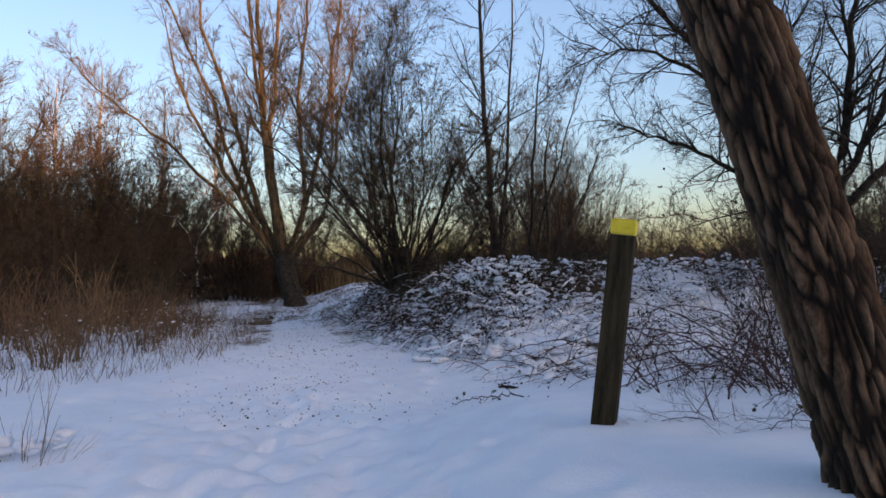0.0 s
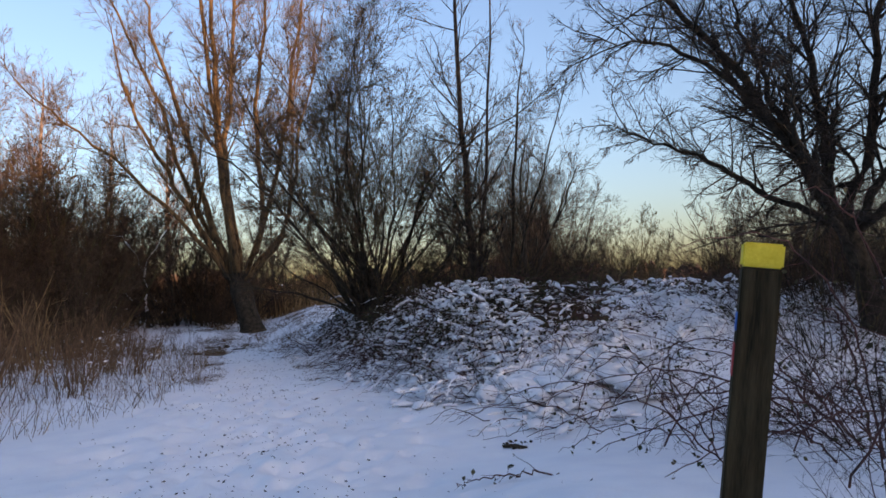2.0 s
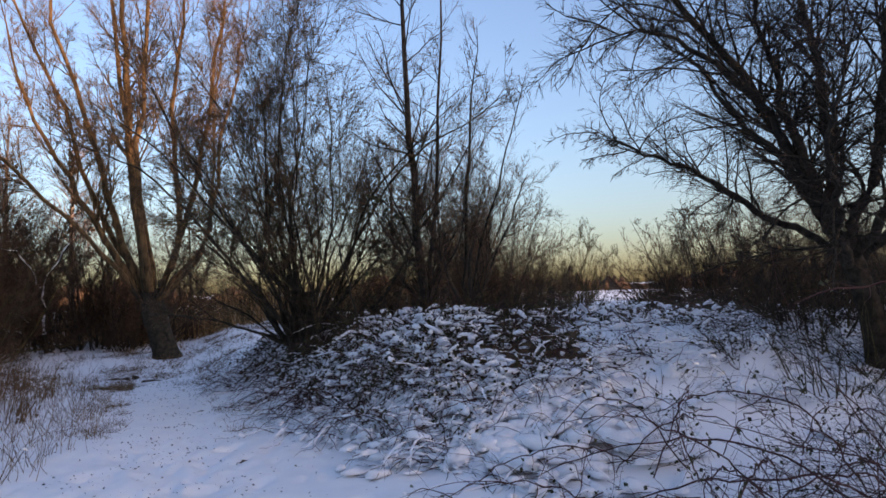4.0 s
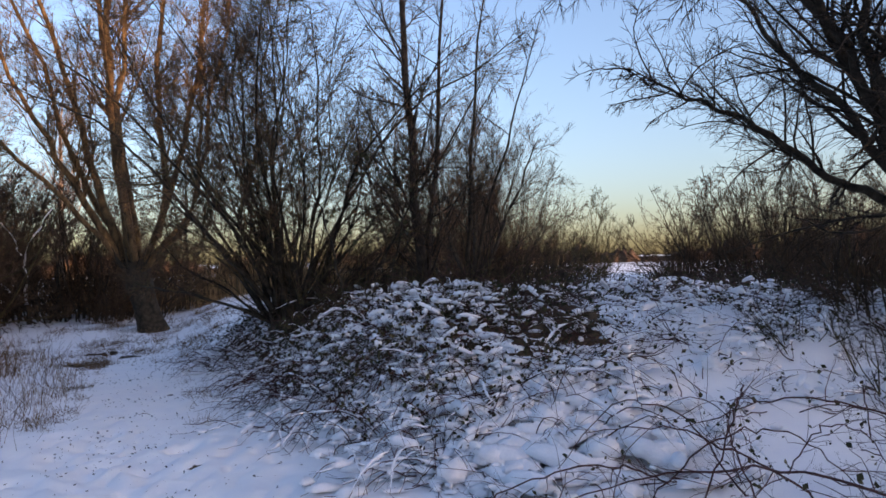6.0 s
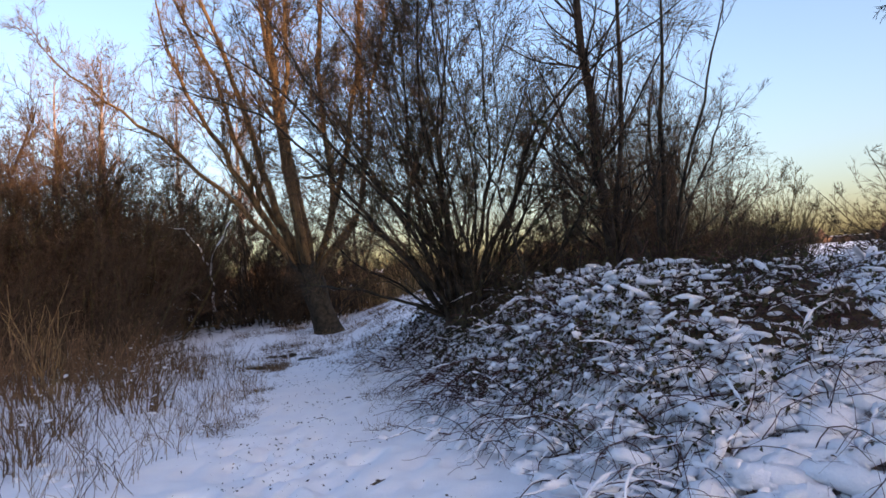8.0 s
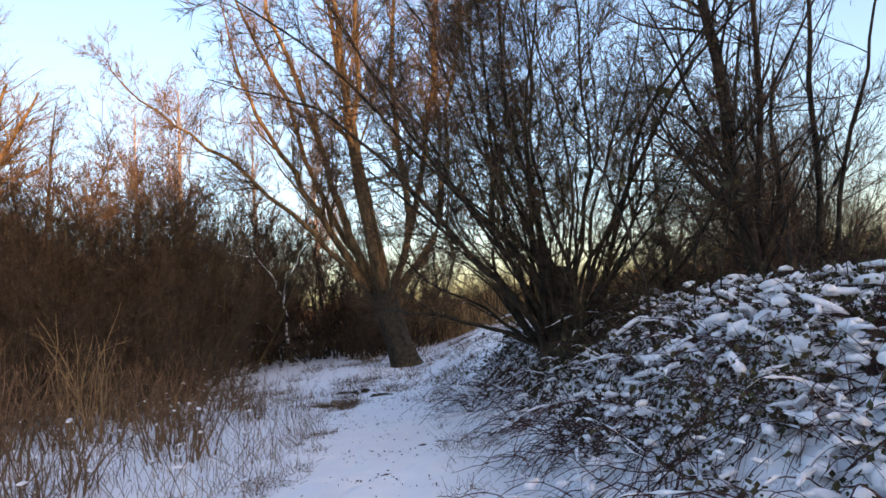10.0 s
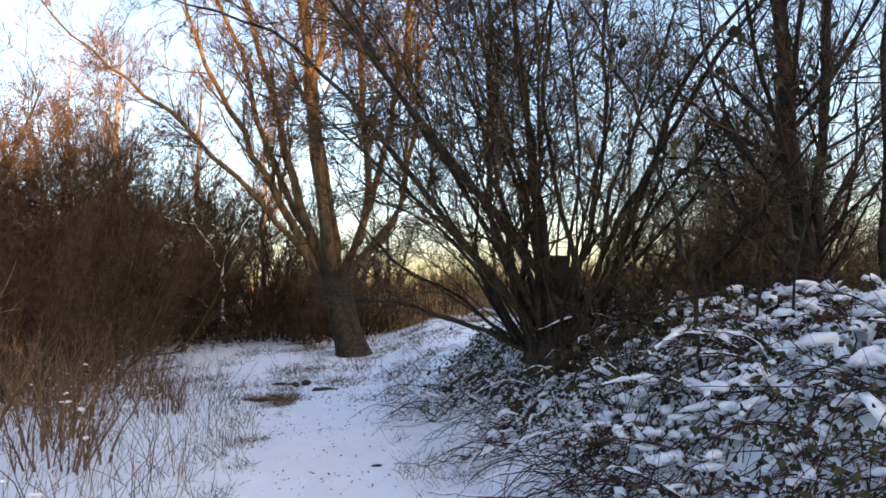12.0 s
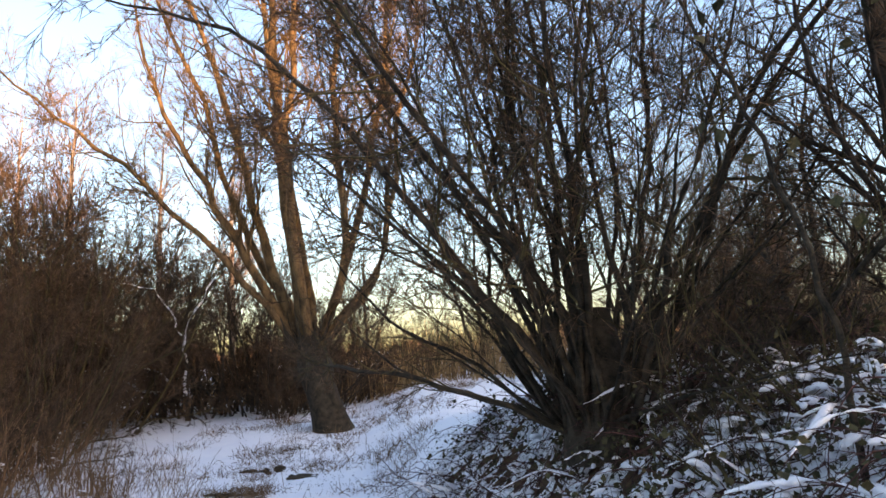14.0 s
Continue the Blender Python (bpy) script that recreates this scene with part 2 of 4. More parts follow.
# ---- waymark post ----
def box_mesh(name, w, d, z0, z1, mat, bevel=0.006, cuts=0):
    bm = bmesh.new()
    bmesh.ops.create_cube(bm, size=1.0)
    for v in bm.verts:
        v.co = Vector((v.co.x * w, v.co.y * d, z0 + (v.co.z + 0.5) * (z1 - z0)))
    bmesh.ops.bevel(bm, geom=bm.edges[:], offset=bevel, segments=2, affect='EDGES')
    me = bpy.data.meshes.new(name)
    bm.to_mesh(me)
    bm.free()
    me.materials.append(mat)
    return me


POST = Vector((1.81, 4.46, 0.02))
post = thing("waymark_post", POST, "dark weathered square wooden waymark post with yellow-painted top, in the snow", "post")
part("shaft", box_mesh("shaft", 0.145, 0.145, -0.3, 1.225, POST_WOOD), post)
cap = part("cap", box_mesh("cap", 0.149, 0.149, 1.229, 1.325, YELLOW, 0.008), post, "bright yellow painted post top")
part("slot", box_mesh("slot", 0.07, 0.012, 1.319, 1.328, SLOT, 0.002), cap, "dark routed slot").location = (-0.02, 0.02, 0)
part("disc", box_mesh("disc_blue", 0.006, 0.075, 0.97, 1.045, BLUE, 0.002), post, "blue waymark square").location = (-0.074, 0, 0)
part("disc", box_mesh("disc_red", 0.006, 0.085, 0.79, 0.92, RED, 0.002), post, "red waymark square").location = (-0.074, 0, 0)
post.matrix_world = pose(*POST, 1.0, 7.5, -19)


# ---- trees ----
def wood(name, P, R, sides, mat):
    return fast_mesh(name, *tubes(P, R, sides), mat)


def stems(rng, n, spread, lean, length, radius, K, up, wander, az=(0, 360), tip=0.2):
    a = np.radians(rng.uniform(az[0], az[1], n))
    l = np.radians(rng.uniform(lean[0], lean[1], n))
    start = np.stack([np.cos(a), np.sin(a), np.zeros(n)], -1) * (rng.random(n) ** 0.5 * spread)[:, None]
    start[:, 2] = -0.15
    way = np.stack([np.cos(a) * np.sin(l), np.sin(a) * np.sin(l), np.cos(l)], -1)
    return sprout(rng, start, way, rng.uniform(*length, n), rng.uniform(*radius, n), K, up, wander, tip)


def lines(pts, radii, K):
    """One smooth line of K points through a few given ones."""
    pts, t = np.array(pts, float), np.linspace(0, 1, len(pts))
    s = np.linspace(0, 1, K)
    out = np.stack([np.interp(s, t, pts[:, i]) for i in range(3)], -1)
    for _ in range(3 if K < 20 else 9):
        out[1:-1] = (out[:-2] + 2 * out[1:-1] + out[2:]) / 4
    return out[None], np.interp(s, np.linspace(0, 1, len(radii)), radii)[None]


def willow():
    r = np.random.default_rng(11)
    tree = thing("willow_tree", (-7.1, 29.0, lz(-7.1, 29.0)), "tall pollarded willow with leaning trunk and golden bare limbs", "tree")
    TP, TR = lines([(0.55, 0, -0.4), (0.36, 0, 0.35), (0.08, 0, 1.3), (-0.1, 0, 2.25)], [0.66, 0.44, 0.37, 0.43, 0.30], 14)
    TP[0, -1, 2] += 0.02
    part("trunk", wood("trunk", TP, TR, 16, BARK_DARK), tree, "thick dark leaning trunk")
    KP, KR = stems(r, 34, 0.36, (10, 60), (0.25, 1.1), (0.02, 0.07), 5, 0.12, 0.12)
    KP += np.array([-0.08, 0, 2.1])
    for k in range(len(KP)):
        part("shoot", wood("shoot", KP[k:k + 1], KR[k:k + 1], 5, BARK_DARK), tree)
    ends = [((-0.5, 0, 2.15), (-1.45, 0, 4.0), (-3.12, 0.2, 6.6), (-4.54, 0.2, 9.0), (-5.4, 0.4, 13.0), 0.117),
            ((-0.4, 0.2, 2.15), (-1.3, 0.3, 4.5), (-2.28, 0.6, 8.0), (-3.89, 0.8, 12.5), (-4.4, 0.9, 15.5), 0.129),
            ((-0.2, 0.0, 2.15), (-0.51, -0.2, 5.0), (-0.72, -0.4, 9.0), (-0.97, -0.6, 13.0), (-1.0, -0.8, 17.0), 0.158),
            ((-0.1, 0.3, 2.15), (-0.72, 0.8, 6.0), (-1.68, 1.4, 10.5), (-2.38, 1.8, 16.0), (-2.6, 2, 17.5), 0.111),
            ((0.1, 0.0, 2.05), (1.09, 0.0, 4.0), (0.6, -0.2, 8.0), (1.19, -0.3, 12.0), (1.5, -0.3, 16.0), 0.111),
            ((0.2, 0.2, 2.05), (1.89, 0.5, 4.1), (2.04, 0.8, 7.5), (2.81, 1.3, 10.5), (3.2, 1.5, 14.0), 0.082),
            ((0.2, -0.2, 1.95), (1.74, -0.6, 3.1), (2.28, -1.0, 6.2), (2.38, -1.3, 9.0), (2.9, -1.6, 12.0), 0.065),
            ((-0.5, -0.2, 2.25), (-2.46, -0.6, 4.7), (-4.8, -1.1, 7.0), (-6.8, -1.4, 8.3), (-8.6, -1.6, 10.6), 0.076),
            ((-0.3, 0.3, 2.25), (-2.32, 0.9, 5.5), (-3.6, 1.4, 9.5), (-6.05, 2.0, 14.0), (-6.4, 2.2, 15.5), 0.095),
            ((0.1, 0.4, 2.15), (1.3, 1.0, 6.0), (1.68, 1.6, 10.5), (2.59, 2.0, 15.5), (2.6, 2.1, 16.5), 0.095),
            ((0.0, -0.3, 2.25), (-0.29, -1.0, 5.5), (0.36, -1.8, 10.0), (0.54, -2.4, 15.0), (0.6, -2.6, 16), 0.100)]
    crown, L = [], []
    for *pts, rad in ends:
        P, R = lines(pts, [rad * 1.25, rad * 0.95, rad * 0.7, rad * 0.46, rad * 0.13], 16)
        P[0, 1:-1] += r.normal(0, 0.05, (14, 3))
        part("limb", wood("limb", P, R, 7, BARK), tree)
        L.append((P, R))
    P, R = np.concatenate([p for p, _ in L]), np.concatenate([q for _, q in L])
    P1, R1 = offshoots(r, P, R, 28, 0.27, 0.98, (18, 52), (0.12, 0.34), 0.34, 9, up=0.09, wander=0.11, rmin=0.014)
    P2, R2 = offshoots(r, P1, R1, 9, 0.12, 0.98, (22, 60), (0.25, 0.55), 0.5, 5, up=0.06, wander=0.13, rmin=0.007)
    P3, R3 = offshoots(r, P2, R2, 4, 0.1, 0.98, (20, 55), (0.4, 0.9), 0.6, 3, up=0.05, wander=0.11, rmin=0.004)
    part("inner_crown", wood("inner_crown", P1, R1, 4, BARK), tree)
    part("crown", fast_mesh("crown", *joined([tubes(P2, R2, 3), tubes(P3, R3, 3), fuzz(r, P2, R2, 7, ln=(0.3, 0.9), ang=(16, 55), r=0.003), fuzz(r, P3, R3, 3, ln=(0.5, 1.2), ang=(12, 45), r=0.003)]), TWIG_GOLD), tree, "fine golden-brown bare twigs")


def dome_stems(r, n, spread, height, width, radius, K, up, wander, low=12, high=88):
    """Stems that fan out from one stool to a rounded crown outline, height tall and 2 * width across."""
    a = r.uniform(0, 2 * math.pi, n)
    e = np.radians(high - (high - low) * r.random(n) ** 1.25)
    reach = 1 / np.sqrt((np.cos(e) / width) ** 2 + (np.sin(e) / height) ** 2)
    start = np.stack([np.cos(a), np.sin(a), np.zeros(n)], -1) * (r.random(n) ** 0.5 * spread)[:, None]
    start[:, 2] = -0.15
    way = np.stack([np.cos(a) * np.cos(e), np.sin(a) * np.cos(e), np.sin(e)], -1)
    return sprout(r, start, way, reach * r.uniform(0.72, 1.04, n), r.uniform(*radius, n), K, up, wander, 0.16)


def many_stemmed():
    r = np.random.default_rng(23)
    tree = thing("many_stemmed_tree", (-1.1, 19.0, 0.82), "dense many-stemmed bare sallow with dark mossy stems", "tree")
    P, R = dome_stems(r, 50, 0.38, 8.8, 3.6, (0.016, 0.046), 18, 0.004, 0.12, 42)
    P2, R2 = stems(r, 24, 0.34, (38, 78), (1.8, 3.8), (0.012, 0.028), 12, 0.035, 0.13)
    for i in range(len(P)):
        part("stem", wood("stem", P[i:i + 1], R[i:i + 1], 6, BARK_DARK), tree)
    part("low_growth", wood("low_growth", P2, R2, 5, BARK_DARK), tree)
    SP, SR = lines([(0.05, 0, -0.4), (0.0, 0, 0.3), (0, 0, 1.0)], [0.42, 0.33, 0.16], 8)
    part("stool", wood("stool", SP, SR, 12, BARK_DARK), tree)
    A, RA = offshoots(r, P, R, 25, 0.2, 0.99, (25, 72), (0.14, 0.34), 0.45, 7, up=0.04, wander=0.13, rmin=0.006, bias=0.6)
    A2, RA2 = offshoots(r, P2, R2, 9, 0.25, 0.97, (20, 65), (0.2, 0.45), 0.5, 6, up=0.05, wander=0.14, rmin=0.006)
    B, RB = offshoots(r, A, RA, 8, 0.1, 0.98, (18, 55), (0.3, 0.7), 0.55, 4, up=0.04, wander=0.12, rmin=0.0035)
    B2, RB2 = offshoots(r, A2, RA2, 8, 0.1, 0.98, (20, 60), (0.3, 0.7), 0.55, 3, up=0.03, wander=0.15, rmin=0.0035)
    part("inner_crown", fast_mesh("inner_crown", *joined([tubes(A, RA, 4), tubes(A2, RA2, 4)]), TWIG_GREEN), tree)
    part("crown", fast_mesh("crown", *joined([tubes(B, RB, 3), tubes(B2, RB2, 3), fuzz(r, B, RB, 5, ln=(0.4, 1.1), ang=(14, 55), r=0.0032), fuzz(r, B2, RB2, 3, ln=(0.4, 1.0), r=0.0026)]), TWIG_RED), tree, "fine reddish-brown twigs")


def slim_tree(name, place, pts, rad, seed, label, n1=26, twig=TWIG_RED, bark=BARK_BIRCH, ln=(0.18, 0.32), fat=1.0):
    r = np.random.default_rng(seed)
    tree = thing(name, (*place, lz(*place)), label, "tree")
    L = []
    for p, q in zip(pts, rad):
        P, R = lines(p, [q, q * 0.8, q * 0.5, q * 0.15], 14)
        P[0, 1:-1] += r.normal(0, 0.025, (12, 3))
        part("stem", wood("stem", P, R, 9, bark), tree)
        L.append((P, R))
    P, R = np.concatenate([p for p, _ in L]), np.concatenate([q for _, q in L])
    A, RA = offshoots(r, P, R, n1 * 2, 0.16, 0.97, (25, 60), ln, 0.35, 7, up=0.08, wander=0.11, rmin=0.008)
    B, RB = offshoots(r, A, RA, 8, 0.1, 0.98, (20, 55), (0.3, 0.6), 0.5, 4, up=0.04, wander=0.12, rmin=0.0036 * fat)
    part("inner_crown", wood("inner_crown", A, RA, 4, bark), tree)
    part("crown", fast_mesh("crown", *joined([tubes(B, RB, 3), fuzz(r, B, RB, 6, ln=(0.4, 1.0), ang=(16, 55), r=0.0022 * fat)]), twig), tree)
    return tree


def spreading_tree():
    r = np.random.default_rng(37)
    tree = thing("spreading_tree", (7.35, 13.0, lz(7.35, 13.0)), "dark spreading bare tree with twisted limbs reaching over the clearing", "tree")
    TP, TR = lines([(0.3, 0, -0.4), (0.1, 0, 0.8), (-0.3, -0.1, 1.8)], [0.26, 0.165, 0.15], 9)
    part("trunk", wood("trunk", TP, TR, 10, BARK_DARK), tree)
    ends = [((-0.3, -0.1, 1.6), (-1.2, -0.6, 2.7), (-2.2, -1.6, 3.6), (-3.2, -2.8, 4.6), 0.094),
            ((-0.3, -0.1, 1.6), (-0.7, -0.5, 3.0), (-1.2, -1.0, 4.6), (-2.0, -1.8, 6.4), 0.101),
            ((-0.3, -0.1, 1.7), (-1.8, -1.0, 3.1), (-3.2, -1.9, 3.8), (-4.7, -2.6, 3.9), 0.075),
            ((-0.4, -0.2, 1.8), (-2.0, -1.0, 3.6), (-3.4, -1.6, 5.1), (-4.6, -2.2, 6.2), 0.085),
            ((-0.2, 0, 1.5), (0.2, -0.4, 3.2), (0.1, -1.0, 5.0), (-0.2, -1.2, 7.2), 0.101),
            ((-0.3, 0, 1.6), (-1.6, 0.2, 2.4), (-2.9, -0.2, 2.9), (-4.1, -0.8, 3.2), 0.065),
            ((-0.2, 0, 1.4), (-1.2, -1.2, 2.0), (-2.2, -2.6, 2.6), (-3.0, -4.2, 3.2), 0.072),
            ((0.0, 0, 1.4), (1.0, -0.8, 2.8), (1.8, -1.6, 4.5), (2.4, -2.4, 6.5), 0.086),
            ((-0.2, -0.1, 1.5), (-0.2, -1.8, 2.8), (-0.5, -3.6, 4.2), (-0.9, -5.4, 5.6), 0.079),
            ((0, 0.1, 1.5), (-0.5, 1.2, 3.2), (-1.0, 2.2, 4.8), (-1.8, 3.0, 6.2), 0.079)]
    L = []
    for *pts, rad in ends:
        P, R = lines(pts, [rad, rad * 0.7, rad * 0.42, rad * 0.06], 26)
        w = np.cumsum(r.normal(0, 0.035, (24, 3)), 0)
        P[0, 1:-1] += w - np.linspace(0, 1, 24)[:, None] * w[-1]
        part("limb", wood("limb", P, R, 7, BARK_DARK), tree)
        L.append((P, R))
    P, R = np.concatenate([p for p, _ in L]), np.concatenate([q for _, q in L])
    A, RA = offshoots(r, P, R, 32, 0.14, 0.99, (20, 65), (0.18, 0.46), 0.38, 10, up=-0.012, wander=0.12, rmin=0.011)
    B, RB = offshoots(r, A, RA, 11, 0.1, 0.98, (22, 65), (0.26, 0.6), 0.5, 6, up=-0.01, wander=0.13, rmin=0.0046)
    C, RC = offshoots(r, B, RB, 5, 0.08, 0.98, (20, 60), (0.4, 0.95), 0.6, 3, up=0.0, wander=0.12, rmin=0.0036)
    part("inner_crown", wood("inner_crown", A, RA, 5, BARK_DARK), tree)
    part("crown", fast_mesh("crown", *joined([tubes(B, RB, 3), tubes(C, RC, 3)]), TWIG_DARK), tree)


def leaning_tree():
    """The old trunk beside the start, with deeply plated bark."""
    tree = thing("leaning_tree", (2.72, 2.9, 0.08), "old leaning tree trunk with deeply furrowed brown bark", "tree")
    H, n, m = 3.9, 330, 130
    zz = np.linspace(-0.3, H, n)
    aa = np.linspace(0, 2 * math.pi, m, endpoint=False)
    Z, A = np.meshgrid(zz, aa, indexing="ij")
    rad = 0.205 + 0.06 * np.exp(-np.maximum(Z + 0.1, 0) * 2.5) - 0.008 * Z
    out, plate = np.zeros_like(Z), np.zeros_like(Z)
    for i in range(n):
        for j in range(m):
            p = Vector((math.cos(aa[j]) * 1.6, math.sin(aa[j]) * 1.6, zz[i] * 1.5))
            w = noise.noise(p * 1.3) * 0.9
            q = Vector((p.x * 2.9 + w, p.y * 2.9 - w, p.z * 2.3 + 0.8 * w + 0.5 * noise.noise(p * 4)))
            d = noise.voronoi(q)[0]
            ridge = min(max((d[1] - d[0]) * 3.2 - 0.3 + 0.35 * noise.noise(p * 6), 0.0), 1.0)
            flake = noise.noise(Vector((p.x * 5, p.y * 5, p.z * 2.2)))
            # low in the furrows, where the bark colour is painted with their shade
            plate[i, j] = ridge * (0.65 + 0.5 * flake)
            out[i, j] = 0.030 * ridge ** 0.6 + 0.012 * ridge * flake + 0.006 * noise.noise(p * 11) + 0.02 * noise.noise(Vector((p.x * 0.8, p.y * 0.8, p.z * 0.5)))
    rad = rad + out - 0.03
    cx = -0.29 * Z - 0.009 * Z * Z
    V = np.stack([cx + rad * np.cos(A), rad * np.sin(A) - 0.02 * Z, Z], -1).reshape(-1, 3)
    i, j = np.meshgrid(np.arange(n - 1), np.arange(m), indexing="ij")
    j2 = (j + 1) % m
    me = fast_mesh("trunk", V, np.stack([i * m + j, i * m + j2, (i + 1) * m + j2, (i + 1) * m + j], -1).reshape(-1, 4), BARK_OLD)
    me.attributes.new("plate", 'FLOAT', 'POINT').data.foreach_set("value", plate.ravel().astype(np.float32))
    part("trunk", me, tree, "plated brown bark, shade of the deep furrows put into its colour")
    r = np.random.default_rng(5)
    top = np.array([[-0.29 * 3.8 - 0.13, -0.08, 3.8]] * 6)
    way = np.array([[-0.5, 0.2, 1], [0.3, 0.5, 1], [0.2, -0.6, 1], [-0.9, -0.3, 0.8], [0.8, 0.0, 0.7], [-0.1, 0.9, 0.8]])
    P, R = sprout(r, top, way, np.full(6, 4.5), np.full(6, 0.10), 10, 0.05, 0.08)
    A, RA = offshoots(r, P, R, 14, 0.2, 0.97, (25, 60), (0.3, 0.5), 0.4, 6, rmin=0.008)
    B, RB = offshoots(r, A, RA, 8, 0.1, 0.97, (25, 60), (0.4, 0.6), 0.5, 4, rmin=0.004)
    for k in range(6):
        part("limb", wood("limb", P[k:k + 1], R[k:k + 1], 7, BARK_OLD), tree)
    part("crown", fast_mesh("crown", *joined([tubes(A, RA, 4), tubes(B, RB, 3)]), TWIG_DARK), tree)


willow()
many_stemmed()
spreading_tree()
leaning_tree()
slim_tree("birch_tree", (1.36, 17.95), [[(0.12, 0, -0.4), (-0.05, 0, 2.0), (-0.25, 0, 5.0), (-0.2, 0, 10.5)], [(0.12, 0.02, -0.3), (0.12, 0.05, 0.5), (0.38, 0.1, 2.6), (0.7, 0.2, 9.0)]],
          [0.105, 0.075], 41, "twin-stemmed bare birch with dark trunk behind the brambles", n1=17, ln=(0.16, 0.3))
for k, (x, y, hh, lean) in enumerate([(2.3, 18.4, 6.5, 0.5)]):
    slim_tree("young_tree", (x, y), [[(0, 0, -0.2), (lean * 0.15, 0, hh * 0.3), (lean * 0.5, 0, hh * 0.65), (lean, 0.2, hh)], [(0, 0, -0.1), (0.5, 0.1, hh * 0.3), (1.0, 0.2, hh * 0.55), (1.6, 0.3, hh * 0.85)]],
              [0.05, 0.035], 50 + k, "slim bare young tree with reddish twigs among brambles", n1=8, ln=(0.16, 0.34), bark=BARK_DARK)


# ---- thickets ----
def shrub(name, seed, h, spread, n, twig, label, lean=(0, 35), stem=TWIG_GREEN, group="", dens=(9, 6, 4), fat=1.0, rise=0.04, twist=0.12, width=0.0):
    """A bare bush: stems (to a rounded outline where width is given), side branches, then twigs."""
    r = np.random.default_rng(seed)
    ob = thing(name, (0, 0, 0), label, "shrub", group)
    if width:
        P, R = dome_stems(r, n, spread, h, width, (0.010 + 0.002 * h, 0.014 + 0.004 * h), 9, 0.015, 0.10, 90 - lean[1])
    else:
        P, R = stems(r, n, spread, lean, (h * 0.7, h * 1.1), (0.010 + 0.002 * h, 0.016 + 0.005 * h) if rise > 0 else (0.004, 0.009), 10, rise, twist)
    A, RA = offshoots(r, P, R, dens[0], 0.08, 0.97, (18, 60), (0.18, 0.44), 0.5, 5, up=0.05 if rise > 0 else -0.03, wander=0.14, rmin=0.005 * fat)
    B, RB = offshoots(r, A, RA, dens[1], 0.08, 0.98, (20, 60), (0.3, 0.75), 0.6, 3, up=0.04, wander=0.14, rmin=0.0032 * fat)
    for k in range(n):
        part("stem", wood("stem", P[k:k + 1], R[k:k + 1], 4, stem), ob)
    pieces = [tubes(A, RA, 3), tubes(B, RB, 3)]
    if dens[2]:
        pieces.append(fuzz(r, B, RB, dens[2], ln=(0.4, 1.1), ang=(14, 55), r=0.002 * fat))
    part("crown", fast_mesh("crown", *joined(pieces), twig), ob)
    return ob


def plant(src, spots, seed):
    r = np.random.default_rng(seed)
    for k, (x, y, s) in enumerate(spots):
        m = pose(x, y, lz(x, y), 0, 0, r.uniform(0, 360)) @ Matrix.Scale(s, 4)
        if k == 0:
            src.matrix_world = m
        else:
            c = copy_thing(src, m)
            c.matrix_world = m


red = shrub("thicket_shrub", 61, 5.0, 1.2, 26, TWIG_RED, "bare reddish-brown thicket shrub", group="thicket along the path", lean=(0, 66), dens=(14, 6, 6), fat=1.5, width=3.2)
plant(red, [(-13.2, 27.6, 1.05), (-15.5, 25, 1.1), (-19.5, 27, 1.6), (-17.5, 30.5, 1.9), (-15.4, 28.6, 1.65), (-13, 21, 0.75), (-16.5, 22.6, 0.95), (-21.5, 29.5, 1.7), (-12, 25, 0.9), (-14.5, 22, 0.9), (-17, 26, 1.5), (-14, 30, 1.5), (-20, 31, 1.9), (-16.2, 33, 2.0), (-23, 25, 1.5), (-10.4, 21.5, 0.62), (-12.5, 18, 0.7),
            (-18.5, 21, 1.05), (-26, 34, 1.8), (-22, 40, 1.8), (-18.6, 31.8, 2.0), (-25, 29, 1.6), (-20.5, 23.5, 1.1), (-15.8, 18.5, 0.8)], 1)
dark = shrub("dark_shrub", 67, 3.6, 1.1, 24, TWIG_BROWN, "dense dark bare shrub", lean=(0, 74), group="dark shrubs", stem=BARK_DARK, dens=(10, 6, 4), fat=1.5, width=2.6)
plant(dark, [(-9.2, 35, 1.15), (-13.6, 34, 1.75), (-11.6, 24.2, 0.55), (-13.6, 24.8, 0.85), (-15.4, 28, 1.15), (-17.6, 24.4, 1.1), (-19, 26, 1.3), (-10.8, 37, 1.9), (-11.8, 35.6, 2.1), (-16.6, 30, 1.4), (-20.4, 28.5, 1.6), (-9.0, 38.5, 1.2), (1.6, 22.4, 0.45), (4.9, 22.6, 0.5), (-9.0, 32.2, 0.6), (-10.6, 34, 1.6), (-14.6, 36, 1.9), (-8.6, 37, 0.9), (-15.5, 31, 0.9), (-9.6, 40, 1.0), (11.6, 30.0, 0.95), (13.2, 29.6, 1.4), (15.2, 28.8, 1.55), (17.6, 28.0, 1.5), (12.6, 31, 1.2), (14.4, 30.8, 1.5), (16.6, 30.4, 1.6), (11.5, 18.5, 0.85), (14.5, 20, 1.0), (8.4, 12.6, 0.6), (7.4, 14.4, 0.5), (9.4, 14.2, 0.75), (8.6, 16.6, 0.6)], 2)
under = shrub("undergrowth", 69, 1.9, 1.0, 24, TWIG_DARK, "low dark twiggy undergrowth behind the brambles", lean=(0, 65), group="undergrowth", stem=TWIG_GREEN, dens=(6, 5, 3), fat=1.0, width=1.5)
